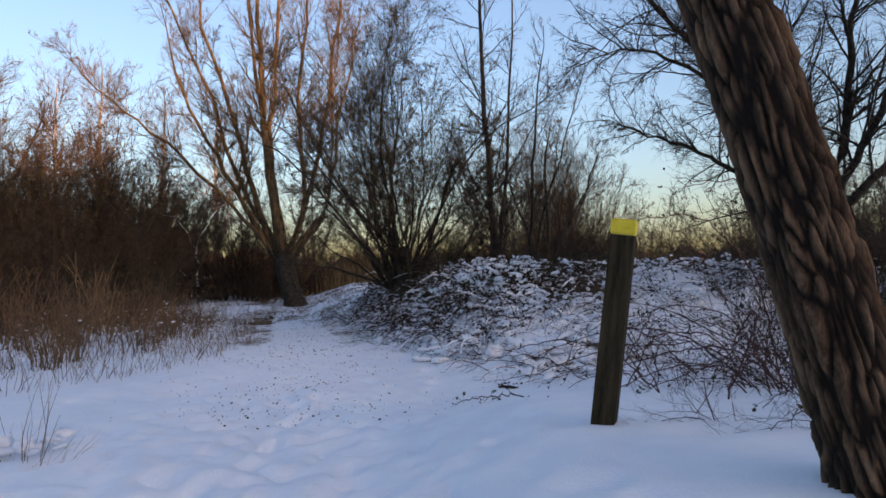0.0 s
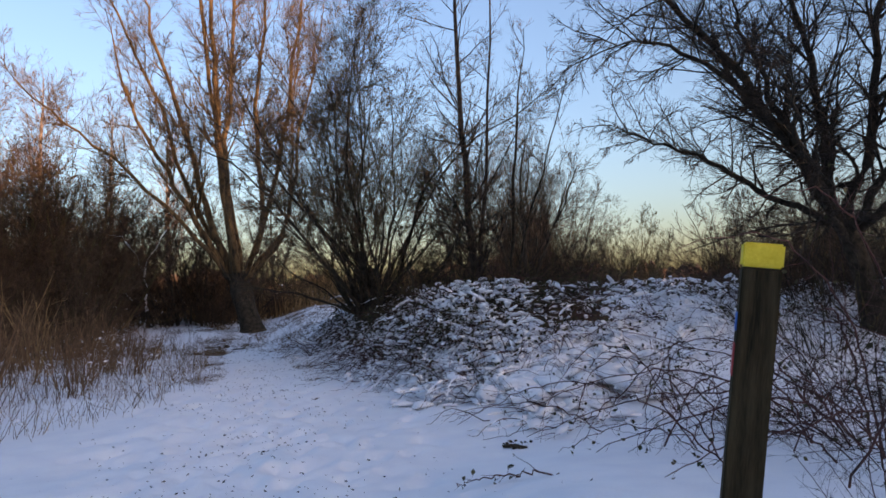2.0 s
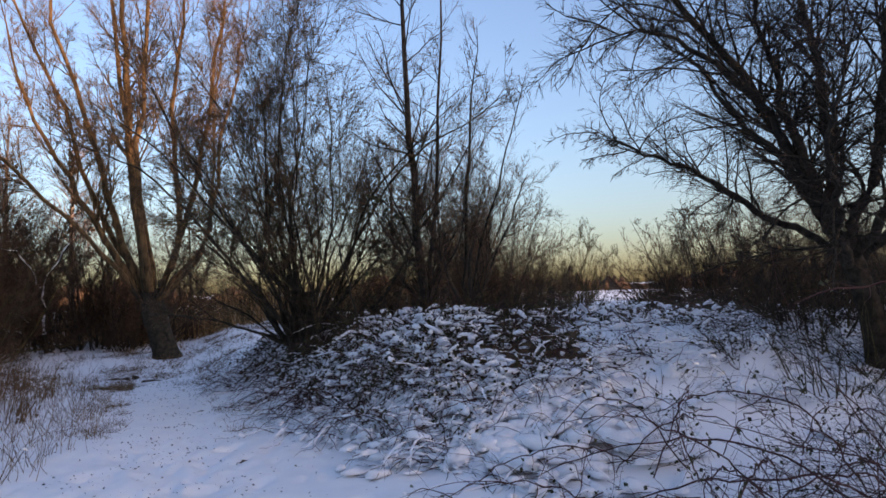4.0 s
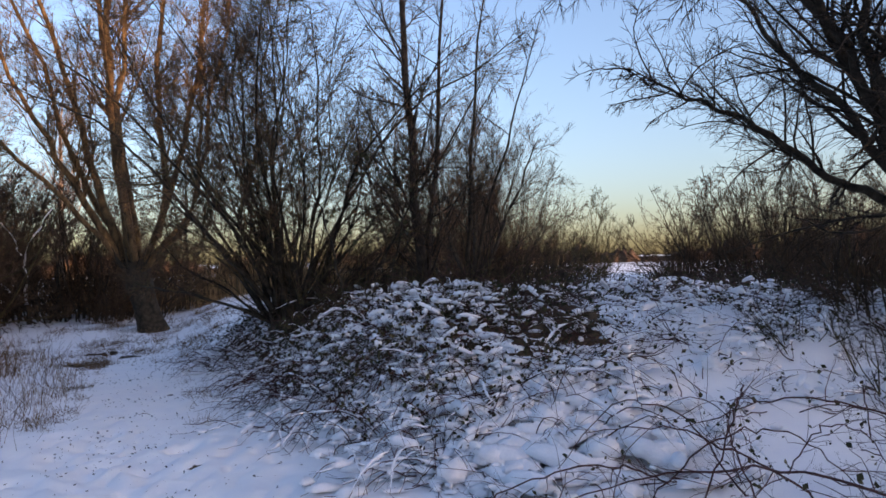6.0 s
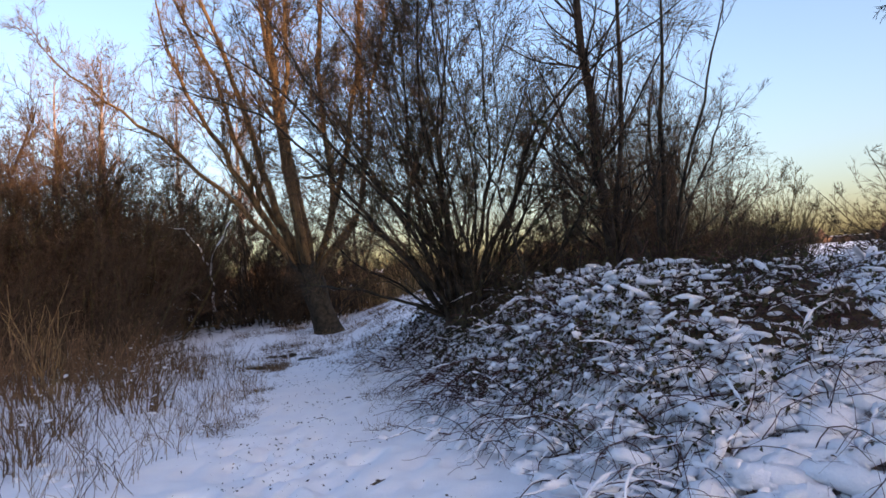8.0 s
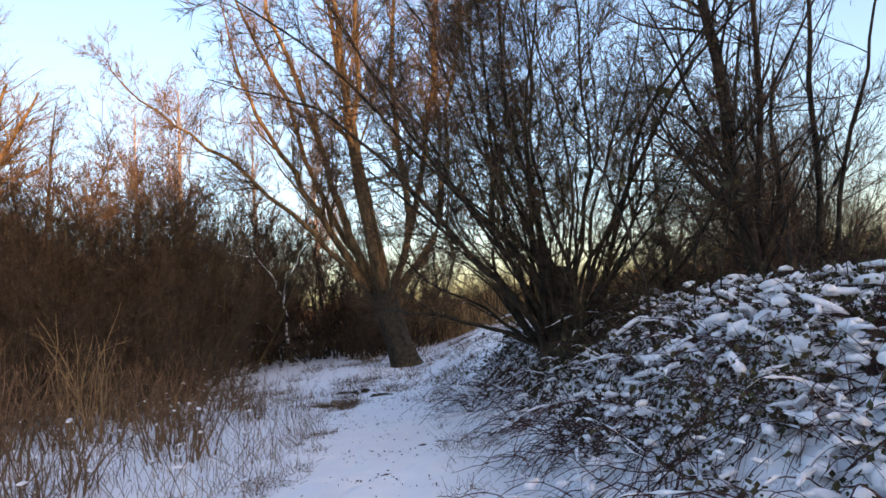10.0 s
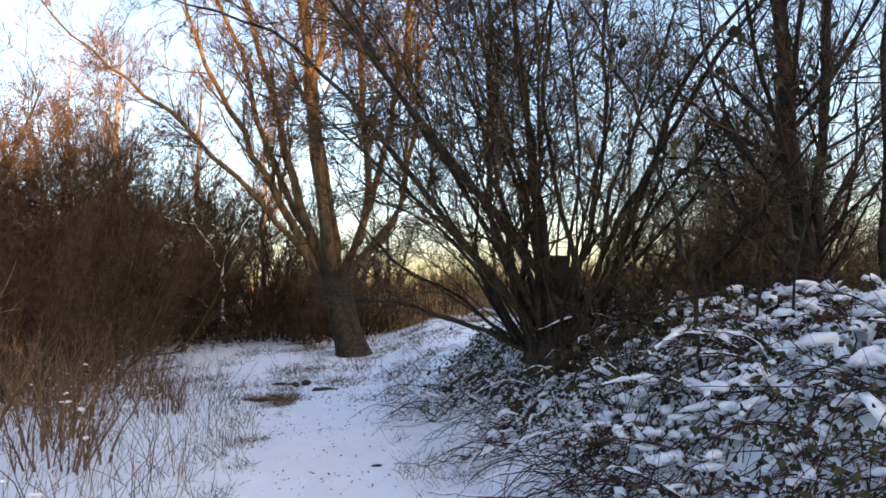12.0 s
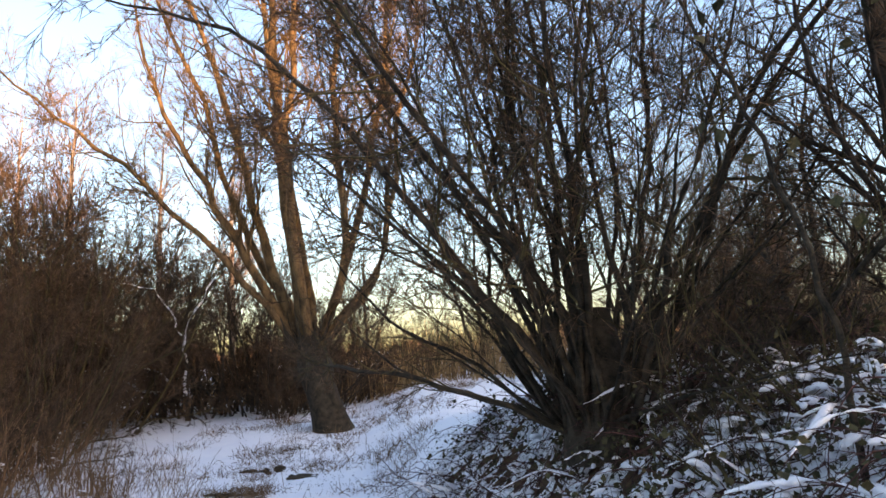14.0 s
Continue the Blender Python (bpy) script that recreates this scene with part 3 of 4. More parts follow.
plant(under, [(0.9, 20.8, 0.6), (1.2, 18.6, 0.55), (0.4, 17.2, 0.6), (-0.6, 18.2, 0.6), (1.8, 17.4, 0.55), (3.2, 17.8, 0.75), (4.4, 18.8, 0.55), (2.4, 19.5, 0.8), (0.4, 19.8, 0.9), (3.6, 19.2, 0.8), (-0.2, 17.0, 0.45), (2.6, 17.0, 0.6), (9.6, 18.2, 0.8),
              (7.6, 13.4, 0.7), (8.6, 15.0, 0.8), (6.4, 12.4, 0.55), (7.5, 12.4, 0.6), (5.8, 13.4, 0.45)], 5)
scrub = shrub("sallow_shrub", 77, 5.0, 0.5, 26, TWIG_RED, "rounded bare sallow bush with fine reddish twigs", lean=(0, 66), group="sallows behind the brambles", stem=BARK_DARK, dens=(16, 7, 5), fat=1.0, width=2.4)
plant(scrub, [(4.3, 31.5, 1.5), (5.9, 33.5, 1.4), (3.6, 34.0, 1.6)], 9)
herb = shrub("dead_herb", 73, 1.7, 0.7, 20, STALK_BROWN, "brown dead herb clump standing in the snow", lean=(0, 28), group="dead herbs beside the path", stem=STALK_BROWN, dens=(5, 3, 2), fat=1.0)
plant(herb, [(-8.2, 15.8, 0.9), (-8.8, 18.4, 0.9), (-9.8, 21.4, 0.9), (-10.4, 16.2, 1.1), (-9.2, 14.2, 1.0), (-12, 17, 1.2), (-12.4, 20, 1.2), (-8.8, 9.8, 0.9), (-10.6, 11.4, 1.1), (-11.6, 22.4, 1.0), (-6.0, 11, 0.55), (-6.6, 12.4, 0.7), (-5.6, 13.6, 0.5), (-6.3, 15, 0.65), (-7.8, 14, 0.8), (-6.2, 17.2, 0.65), (-7.4, 18.4, 0.8), (-8.6, 20.2, 0.8), (-9.4, 16.8, 1.0), (-7.8, 11, 0.8), (-9.6, 12.8, 1.0), (-8.6, 22.4, 0.7),
             (-10.6, 24.2, 0.9), (-7.2, 9.6, 0.6), (-10.8, 19, 1.1), (-11.5, 15, 1.2), (-7.1, 20.6, 0.5)], 6)
olive = shrub("bank_shrub", 71, 4.2, 0.9, 18, TWIG_GREEN, "bare olive-brown shrub on the far bank", group="far bank shrubs", lean=(0, 50), dens=(10, 5, 4), fat=1.8, width=2.3)
plant(olive, [(-5, 40, 0.85), (-7, 41.5, 0.95), (-3.4, 43, 0.85), (-5.8, 38.4, 0.55), (0.4, 41, 0.8), (11.0, 42.5, 1.3), (12.6, 44, 1.0), (11.6, 43.4, 1.15), (6, 42, 0.8), (2, 44, 0.8), (23, 42, 1.1), (27, 48, 1.2), (-1, 46, 0.7), (-5, 50, 0.7), (-9, 52, 0.8), (30, 40, 1.3), (5, 34, 0.6)], 3)

# trees behind the thicket
slim_tree("sunlit_tree", (-27.5, 30.5), [[(0, 0, -0.2), (1.2, 0, 4), (3.0, 0, 7.5), (5.2, 0, 11.5)], [(0.2, 0, 1), (0.6, 0.5, 5), (1.8, 0.8, 10), (2.6, 1, 15)], [(0.2, 0, 2), (-1, -0.5, 6), (-2, -0.8, 10), (-2.5, -1, 15)], [(1, 0, 3.4), (3, -0.6, 5.6), (5.5, -0.8, 8.2), (7.6, -1, 10.5)]],
          [0.34, 0.28, 0.25, 0.21], 141, "tall bare tree catching orange low sun", n1=24, ln=(0.25, 0.5), bark=BARK, twig=TWIG_GOLD, fat=1.8)
slim_tree("grey_tree", (-24.0, 33.5), [[(0, 0, -0.2), (0.2, 0, 3.5), (0.6, 0, 7), (1.2, 0, 11.5)], [(0.1, 0, 2), (1.0, 0.3, 4.5), (2.4, 0.5, 7), (3.6, 0.6, 9.8)], [(0.1, 0, 2), (-0.9, 0.3, 5), (-1.6, 0.5, 8), (-2.0, 0.6, 11)]],
          [0.16, 0.12, 0.12], 144, "tall bare greyish tree behind the thicket", n1=20, ln=(0.25, 0.45), bark=BARK_DARK, twig=TWIG_BROWN, fat=1.8)
for k, (x, y, hh) in enumerate([(-19.4, 37, 12.5), (-16.8, 39, 11.0), (-22.5, 38, 12), (-14.6, 41, 10.5)]):
    slim_tree("far_birch", (x, y), [[(0, 0, -0.2), (0.1, 0, hh * 0.35), (0, 0.1, hh * 0.7), (0.2, 0, hh)]], [0.16], 150 + k, "slender birch with pale trunk lit orange", n1=26, ln=(0.22, 0.42), bark=PALE, twig=TWIG_PINK, fat=2.2)
for k, (x, y, hh) in enumerate([(-4.0, 40, 7.5), (1.5, 38, 8.5), (4.5, 33, 6.8), (-10, 46, 8), (3.4, 25.5, 6.0)]):
    slim_tree("distant_tree", (x, y), [[(0, 0, -0.2), (0.1, 0, hh * 0.35), (-0.1, 0.1, hh * 0.7), (0.2, 0, hh)], [(0, 0, 0.3), (0.7, 0, hh * 0.35), (1.4, 0.1, hh * 0.6), (2.0, 0, hh * 0.85)], [(0, 0, 0.3), (-0.7, 0, hh * 0.35), (-1.2, 0.1, hh * 0.6), (-1.7, 0, hh * 0.85)]],
              [0.09, 0.07, 0.07], 160 + k, "distant bare tree with a fuzzy reddish crown", n1=9, ln=(0.25, 0.5), bark=BARK_DARK, fat=1.8)


# ---- unseen screen added behind the walker as woodland, which keeps the low sun off the ground ----
def sun_screen():
    r = np.random.default_rng(15)
    n, m = 520, 14
    az = np.radians(np.linspace(72, 250, n))
    V = np.empty((n, m, 3))
    # height by bearing, set to place the shadow line on the trees
    top = np.interp(np.degrees(az), [100, 122, 131, 134.5, 137.5, 160], [14.0, 13.8, 14.2, 14.8, 13.2, 12.0]) + 0.4 * np.sin(az * 29) + 0.5 * np.sin(az * 67 + 1) + r.normal(0, 0.45, n)
    for k in range(m):
        f = k / (m - 1)
        rad = 60 + 5 * (f - 0.5) + r.normal(0, 0.5, n)
        V[:, k] = np.stack([2 + rad * np.sin(az), 6 + rad * np.cos(az), -0.5 + (top + 0.5) * np.sin(f * math.pi) ** 0.5], -1)
    i, j = np.meshgrid(np.arange(n - 1), np.arange(m - 1), indexing="ij")
    b = i * m + j
    ob = new("backdrop", fast_mesh("backdrop", V.reshape(-1, 3), np.stack([b, b + 1, b + m + 1, b + m], -1).reshape(-1, 4), FIELD))
    tagged(ob, "unseen screen added in place of woodland to block the low sun", "woodland", kind="structure")


sun_screen()


def far_hedge():
    """The low dark line of trees on the horizon."""
    r = np.random.default_rng(17)
    n, m = 700, 8
    az = np.radians(np.linspace(-75, 78, n))
    V = np.empty((n, m, 3))
    top = 3.2 + 1.4 * np.sin(az * 13) + 1.0 * np.sin(az * 41 + 2) + 0.9 * np.sin(az * 97) + r.normal(0, 0.5, n)
    for k in range(m):
        f = k / (m - 1)
        rad = 165 + 8 * (f - 0.5) + r.normal(0, 0.8, n)
        x, y = rad * np.sin(az), rad * np.cos(az)
        V[:, k] = np.stack([x, y, land(x, y) - 0.5 + (np.maximum(top, 1.2) + 0.5) * np.sin(f * math.pi) ** 0.6], -1)
    i, j = np.meshgrid(np.arange(n - 1), np.arange(m - 1), indexing="ij")
    b = i * m + j
    ob = new("backdrop", fast_mesh("backdrop", V.reshape(-1, 3), np.stack([b, b + 1, b + m + 1, b + m], -1).reshape(-1, 4), FIELD))
    tagged(ob, "distant low line of dark bare hedge", "hedge", kind="structure")


far_hedge()


# ---- reeds and dead stalks ----
def stalk_field(name, n, sample, h, rad, mat, label, seed, K=4, wander=0.06, droop=0.0, lean=0.16):
    r = np.random.default_rng(seed)
    xy = sample(r, n)
    n = len(xy)
    start = np.stack([xy[:, 0], xy[:, 1], land(xy[:, 0], xy[:, 1]) - 0.03], -1)
    way = unit(np.stack([r.normal(0, lean, n), r.normal(0, lean, n), np.ones(n)], -1))
    P, R = sprout(r, start, way, r.uniform(*h, n) * (0.6 + 0.4 * r.random(n)), r.uniform(*rad, n), K, -droop, wander, 0.4)
    ob = new(name, wood(name, P, R, 3, mat))
    return tagged(ob, label, "dead stalks", kind="stuff"), P, R


def left_bed(x1, depth, y0, y1):
    def f(r, n):
        y = r.uniform(y0, y1, n)
        edge = np.interp(y, [4, 9, 12, 15, 18, 21, 26], [-5.2, -5.0, -4.3, -4.4, -5.1, -6.4, -9.5]) + x1
        return np.stack([edge - depth * r.random(n) ** 1.5 + r.normal(0, 0.15, n), y], -1)
    return f


bed, bed_P, _ = stalk_field("dead_stalks", 1150, left_bed(0.3, 7, 8, 25), (0.25, 1.15), (0.003, 0.006), STALK_BROWN, "brown dead herb stalks standing in the snow", 81, K=6, wander=0.16, lean=0.3)
stalk_field("straw_stalks", 900, left_bed(0.5, 4, 9, 25), (0.15, 0.7), (0.0025, 0.005), STRAW, "straw-coloured dead grass stalks in the snow", 82, K=5, wander=0.16, lean=0.32)
stalk_field("tall_stalks", 420, left_bed(-1.6, 6, 9, 24), (0.9, 2.2), (0.004, 0.008), STALK_BROWN, "tall brown stalks among the thicket", 84, K=6, wander=0.12, lean=0.24)
stalk_field("far_reeds", 5000, lambda r, n: np.stack([r.uniform(-16, 9, n), r.uniform(36, 48, n)], -1), (1.4, 2.6), (0.010, 0.018), STRAW, "far bed of golden dead reeds", 83)


def path_sides(r, n):
    y = r.uniform(15, 30, n)
    side = np.where(r.random(n) < 0.6, -1, 1)
    x = path_c(y) + side * (0.8 + np.abs(r.normal(0, 0.5, n)))
    spot = np.array([noise.noise(Vector((u * 1.3, v * 1.3, 31))) for u, v in zip(x, y)])
    keep = spot > r.normal(0.08, 0.1, n)
    return np.stack([x, y], -1)[keep]


stalk_field("path_grass", 12000, path_sides, (0.06, 0.27), (0.002, 0.004), STALK_BROWN, "short brown dead grass along the path", 86, K=4, wander=0.2, lean=0.7, droop=0.15)


def willow_foot(r, n):
    x, y = r.uniform(-10, -3.6, n), r.uniform(22, 35, n)
    spot = np.array([noise.noise(Vector((u * 0.9, v * 0.7, 33))) for u, v in zip(x, y)])
    keep = (spot > r.normal(0.1, 0.14, n)) | (np.hypot(x + 6.0, (y - 28.8) * 0.7) < 0.75)
    return np.stack([x, y], -1)[keep]


stalk_field("rough_grass", 15000, willow_foot, (0.08, 0.34), (0.004, 0.007), STALK_BROWN, "rough brown dead grass round the foot of the willow", 87, K=4, wander=0.2, lean=0.7, droop=0.15)


# ---- brambles ----
def bramble_area(r, n):
    """Spots on the mound, dense on its shaded middle and thin towards the open snow on its far side."""
    out = []
    while len(out) < n:
        x, y = r.uniform(-4, 9), r.uniform(9.6, 22)
        e = x - float(mound_edge(y)) - 0.25 * math.sin(y * 3)
        if e < -0.15:
            continue
        keep = 1.0 if x < 2.6 else 0.6 if x < 3.6 else 0.25
        if y < 11.6 and x > 0.9:
            keep = 0.35 if x < 2.6 else 0.08
        elif y < 13.2 and x > 3.2:
            keep = 0.1
        if noise.noise(Vector((x * 1.1, y * 1.1, 3))) < -0.05:
            keep *= 0.22
        if r.random() < keep:
            out.append((x, y))
    return np.array(out)


def along(P, lo, hi, k):
    """Each line's stretch lo..hi, taken at k points."""
    K = P.shape[1]
    t = np.linspace(lo, hi, k) * (K - 1)
    i = np.minimum(t.astype(int), K - 2)
    w = (t - i)[None, :, None]
    return P[:, i] * (1 - w) + P[:, i + 1] * w


def canes(r, start, way, length, rad, sag=0.2, K=10, wander=0.10):
    P, R = sprout(r, start, way, length, rad, K, -sag, wander, 0.4)
    P[..., 2] = np.maximum(P[..., 2], land(P[..., 0], P[..., 1]) + 0.015 + 0.03 * r.random(P.shape[:2]))
    return P, R


def dark_hollow(x, y):
    """The part of the mound where leaves are thick and little snow has stayed."""
    return np.exp(-((x - 2.8) / 1.3) ** 2 - ((y - 14.9) / 1.7) ** 2)


def brambles():
    r = np.random.default_rng(91)
    n = 4800
    xy = bramble_area(r, n)
    start = np.stack([xy[:, 0], xy[:, 1], land(xy[:, 0], xy[:, 1]) - 0.02], -1)
    a = r.uniform(0, 2 * math.pi, n)
    way = np.stack([np.cos(a), np.sin(a), r.uniform(0.3, 1.6, n)], -1)
    P, R = canes(r, start, way, r.uniform(0.4, 1.4, n), r.uniform(0.003, 0.0085, n), wander=0.17)
    thick = thing("bramble_thicket", (0, 0, 0), "snow-laden tangle of bramble canes on the mound", "brambles", kind="stuff")
    part("cane_tangle", wood("cane_tangle", P, R, 3, CANE), thick)
    A, RA = offshoots(r, P, R, 2, 0.2, 0.95, (30, 80), (0.3, 0.6), 0.6, 4, up=-0.05, rmin=0.002)
    part("side_growth", wood("side_growth", A, RA, 3, CANE), thick)
    # snow lying on the canes, thickest on the front of the mound
    front = np.exp(-((xy[:, 0] - 1.9) / 1.6) ** 2 - ((xy[:, 1] - 11.6) / 1.8) ** 2)
    clump = np.array([noise.noise(Vector((x * 1.4, y * 1.4, 8))) for x, y in xy]) * 0.5 + 0.5
    pick = np.concatenate([np.nonzero(r.random(n) < (0.8 * clump ** 2.2 + 0.5 * front) * (1 - 0.75 * dark_hollow(xy[:, 0], xy[:, 1])))[0] for _ in range(3)])
    t = r.integers(2, 10, len(pick))
    c = P[pick, t] * 0.6 + P[pick, t - 1] * 0.4 + r.normal(0, 0.02, (len(pick), 3)) * np.array([1, 1, 0])
    d = unit((P[pick, t] - P[pick, t - 1]) * np.array([1, 1, 0.5]))
    low = c[:, 2] < land(c[:, 0], c[:, 1]) + r.uniform(0.1, 0.34, len(c))
    c, d, pick = c[low], d[low], pick[low]
    snow_pads(r, c, d, r.uniform(0.014, 0.05, len(pick)) * (0.7 + 0.8 * clump[pick]) * (1 + 0.8 * front[pick] * r.random(len(pick))), thick)
    k = 330
    cc = np.stack([r.normal(2.0, 0.8, k), r.normal(11.7, 0.7, k), np.zeros(k)], -1)
    cc = cc[(cc[:, 0] > mound_edge(cc[:, 1]) + 0.35) & (cc[:, 1] > 10.7)]
    k = len(cc)
    cc[:, 2] = land(cc[:, 0], cc[:, 1]) + r.uniform(0.0, 0.13, k)
    dd = unit(np.stack([r.normal(size=k), r.normal(size=k) * 0.5, r.normal(size=k) * 0.12], -1))
    snow_pads(r, cc, dd, 0.03 + 0.09 * r.random(k) ** 2, thick)
    k = 2100
    cc = np.stack([r.uniform(-3, 6.5, k), r.uniform(11.8, 20.5, k), np.zeros(k)], -1)
    spot = np.array([noise.noise(Vector((x * 1.3, y * 1.3, 14))) for x, y in cc[:, :2]])
    cc = cc[(cc[:, 0] > mound_edge(cc[:, 1]) + 0.25) & (spot > r.normal(0.06, 0.16, k)) & (r.random(k) > 0.7 * dark_hollow(cc[:, 0], cc[:, 1]))]
    k = len(cc)
    cc[:, 2] = land(cc[:, 0], cc[:, 1]) + r.uniform(0.08, 0.36, k)
    dd = unit(np.stack([r.normal(size=k), r.normal(size=k), r.normal(size=k) * 0.3], -1))
    snow_pads(r, cc, dd, 0.018 + 0.035 * r.random(k) ** 1.5, thick, (1.3, 3.4))
    k = 440
    cc = np.stack([r.uniform(-1.2, 2.2, k), r.uniform(13.0, 17.6, k), np.zeros(k)], -1)
    cc = cc[cc[:, 0] > mound_edge(cc[:, 1]) + 0.3]
    k = len(cc)
    cc[:, 2] = land(cc[:, 0], cc[:, 1]) + r.uniform(0.12, 0.4, k)
    dd = unit(np.stack([r.normal(size=k), r.normal(size=k), r.normal(size=k) * 0.3], -1))
    snow_pads(r, cc, dd, 0.02 + 0.035 * r.random(k), thick, (1.1, 2.8))
    few = np.nonzero((r.random(n) < (0.42 * clump + 0.3 * front) * (1 - 0.7 * dark_hollow(xy[:, 0], xy[:, 1]))) & (np.ptp(P[..., 2], axis=1) < 0.3))[0]
    Q = along(P[few], 0.15, 0.95, 15)
    Q[..., 2] += 0.012
    lump = r.random((len(few), 15))
    lump = (lump + np.roll(lump, 1, 1)) / 2
    RR = r.uniform(0.008, 0.024, len(few))[:, None] * np.sin(np.linspace(0.02, 0.98, 15) * math.pi)[None] ** 0.5 * np.clip(lump * 3.4 - 1.15, 0.03, 1.3)
    part("snow_ridge", wood("snow_ridge", Q, np.maximum(RR, 0.001), 6, SNOW_LUMP), thick, "lumpy ridges of snow along the canes")
    m = 70000
    i = r.integers(0, n, m)
    c = P[i, r.integers(2, 10, m)] + r.normal(0, 0.05, (m, 3))
    c = c[np.exp(-((c[:, 0] - 2.3) / 1.9) ** 2 - ((c[:, 1] - 11.3) / 1.7) ** 2) < r.uniform(0.1, 0.9, len(c))]
    gap = np.array([noise.noise(Vector((x * 1.9, y * 1.9, 21))) for x, y in c[:, :2]])
    c = c[(c[:, 2] > land(c[:, 0], c[:, 1]) + 0.07) & (c[:, 0] > mound_edge(c[:, 1]) + 0.2) & (gap > r.normal(-0.06, 0.1, len(c)))]
    leaf_cloud(r, c, (0.03, 0.075), LEAF, thick)


def snow_pads(r, c, d, size, parent, stretch=(1.1, 2.6)):
    """Lumpy pads of snow, longest along d, flat below and domed above."""
    N, n, m = len(c), 8, 3
    a = np.arange(n) * 2 * math.pi / n
    side = unit(np.cross(np.array([0, 0, 1.0]), d))
    up = np.cross(d, side)
    long = r.uniform(*stretch, N)
    thickness = r.uniform(0.6, 1.35, N)
    V = np.empty((N, m + 1, n, 3))
    edge = np.clip(1 + 0.5 * r.normal(size=(N, n)), 0.25, 2)
    edge = (2 * edge + np.roll(edge, 1, 1)) / 3
    for k in range(m + 1):
        f = k / m
        rr = [0.7, 1.0, 0.72, 0.05][k]
        hh = [-0.25, 0.15, 0.75, 1.0][k]
        w = 1 + 0.10 * r.normal(size=(N, n))
        u = (np.cos(a) * edge * rr * w * (size * long)[:, None])[..., None] * d[:, None]
        v = (np.sin(a) * edge * rr * w * size[:, None])[..., None] * side[:, None]
        V[:, k] = c[:, None] + u + v + ((hh + 0.08 * r.normal(size=(N, n))) * (size * thickness)[:, None])[..., None] * up[:, None]
    b, k, j = np.meshgrid(np.arange(N), np.arange(m), np.arange(n), indexing="ij")
    o = (b * (m + 1) + k) * n
    j2 = (j + 1) % n
    part("snow_load", fast_mesh("snow_load", V.reshape(-1, 3), np.stack([o + j, o + j2, o + n + j2, o + n + j], -1).reshape(-1, 4), SNOW_LUMP), parent, "pads of snow resting on the canes")


def leaf_litter_sheet(name, x0, x1, y0, y1, step, cover, lift, label, mat=DEADLEAF):
    """Brown leaf litter showing where the snow has not reached; cover(x, y) is how much of it shows."""
    xs, ys = np.arange(x0, x1, step), np.arange(y0, y1, step)
    X, Y = np.meshgrid(xs, ys)
    X = X + step * 0.35 * np.sin(Y * 37 + X * 11)
    Y = Y + step * 0.35 * np.sin(X * 41 + Y * 7)
    N1 = np.array([[noise.noise(Vector((x * 1.6, y * 1.6, 1))) + 0.8 * noise.noise(Vector((x * 6, y * 6, 2))) for x, y in zip(a, b)] for a, b in zip(X, Y)])
    keep = (N1 * 0.5 + 0.5) < cover(X, Y)
    Z = land(X, Y) + bumps(X, Y) + lift * (0.5 + N1)
    Z = np.where(keep, Z, land(X, Y) + bumps(X, Y) - 0.03)
    ny_, nx_ = X.shape
    i, j = np.meshgrid(np.arange(ny_ - 1), np.arange(nx_ - 1), indexing="ij")
    q = np.stack([i * nx_ + j, i * nx_ + j + 1, (i + 1) * nx_ + j + 1, (i + 1) * nx_ + j], -1).reshape(-1, 4)
    q = q[keep.ravel()[q].any(1)]
    ob = new(name, fast_mesh(name, np.stack([X, Y, Z], -1).reshape(-1, 3), q, mat))
    tagged(ob, label, "leaf litter", kind="stuff")


def leaf_cloud(r, c, size, mat, parent, wide=0.36, flat=1.0):
    """Small pointed leaves, folded along the middle."""
    m = len(c)
    d = unit(r.normal(size=(m, 3)) * np.array([1, 1, flat]))
    s = unit(np.cross(d, r.normal(size=(m, 3))))
    nrm = np.cross(d, s)
    l = r.uniform(*size, m)[:, None]
    v = np.stack([c, c + d * l * 0.5 + s * l * wide + nrm * l * 0.12, c + d * l, c + d * l * 0.5 - s * l * wide + nrm * l * 0.12], 1).reshape(-1, 3)
    part("leaves", fast_mesh("leaves", v, np.arange(m * 4).reshape(-1, 4), mat, smooth=False), parent)


brambles()
r_b = np.random.default_rng(95)
tips = bed_P[r_b.integers(0, len(bed_P), 420), r_b.integers(2, 6, 420)]
snow_pads(r_b, tips, unit(r_b.normal(size=(420, 3)) * np.array([1, 1, 0.2])), r_b.uniform(0.008, 0.022, 420), bed)


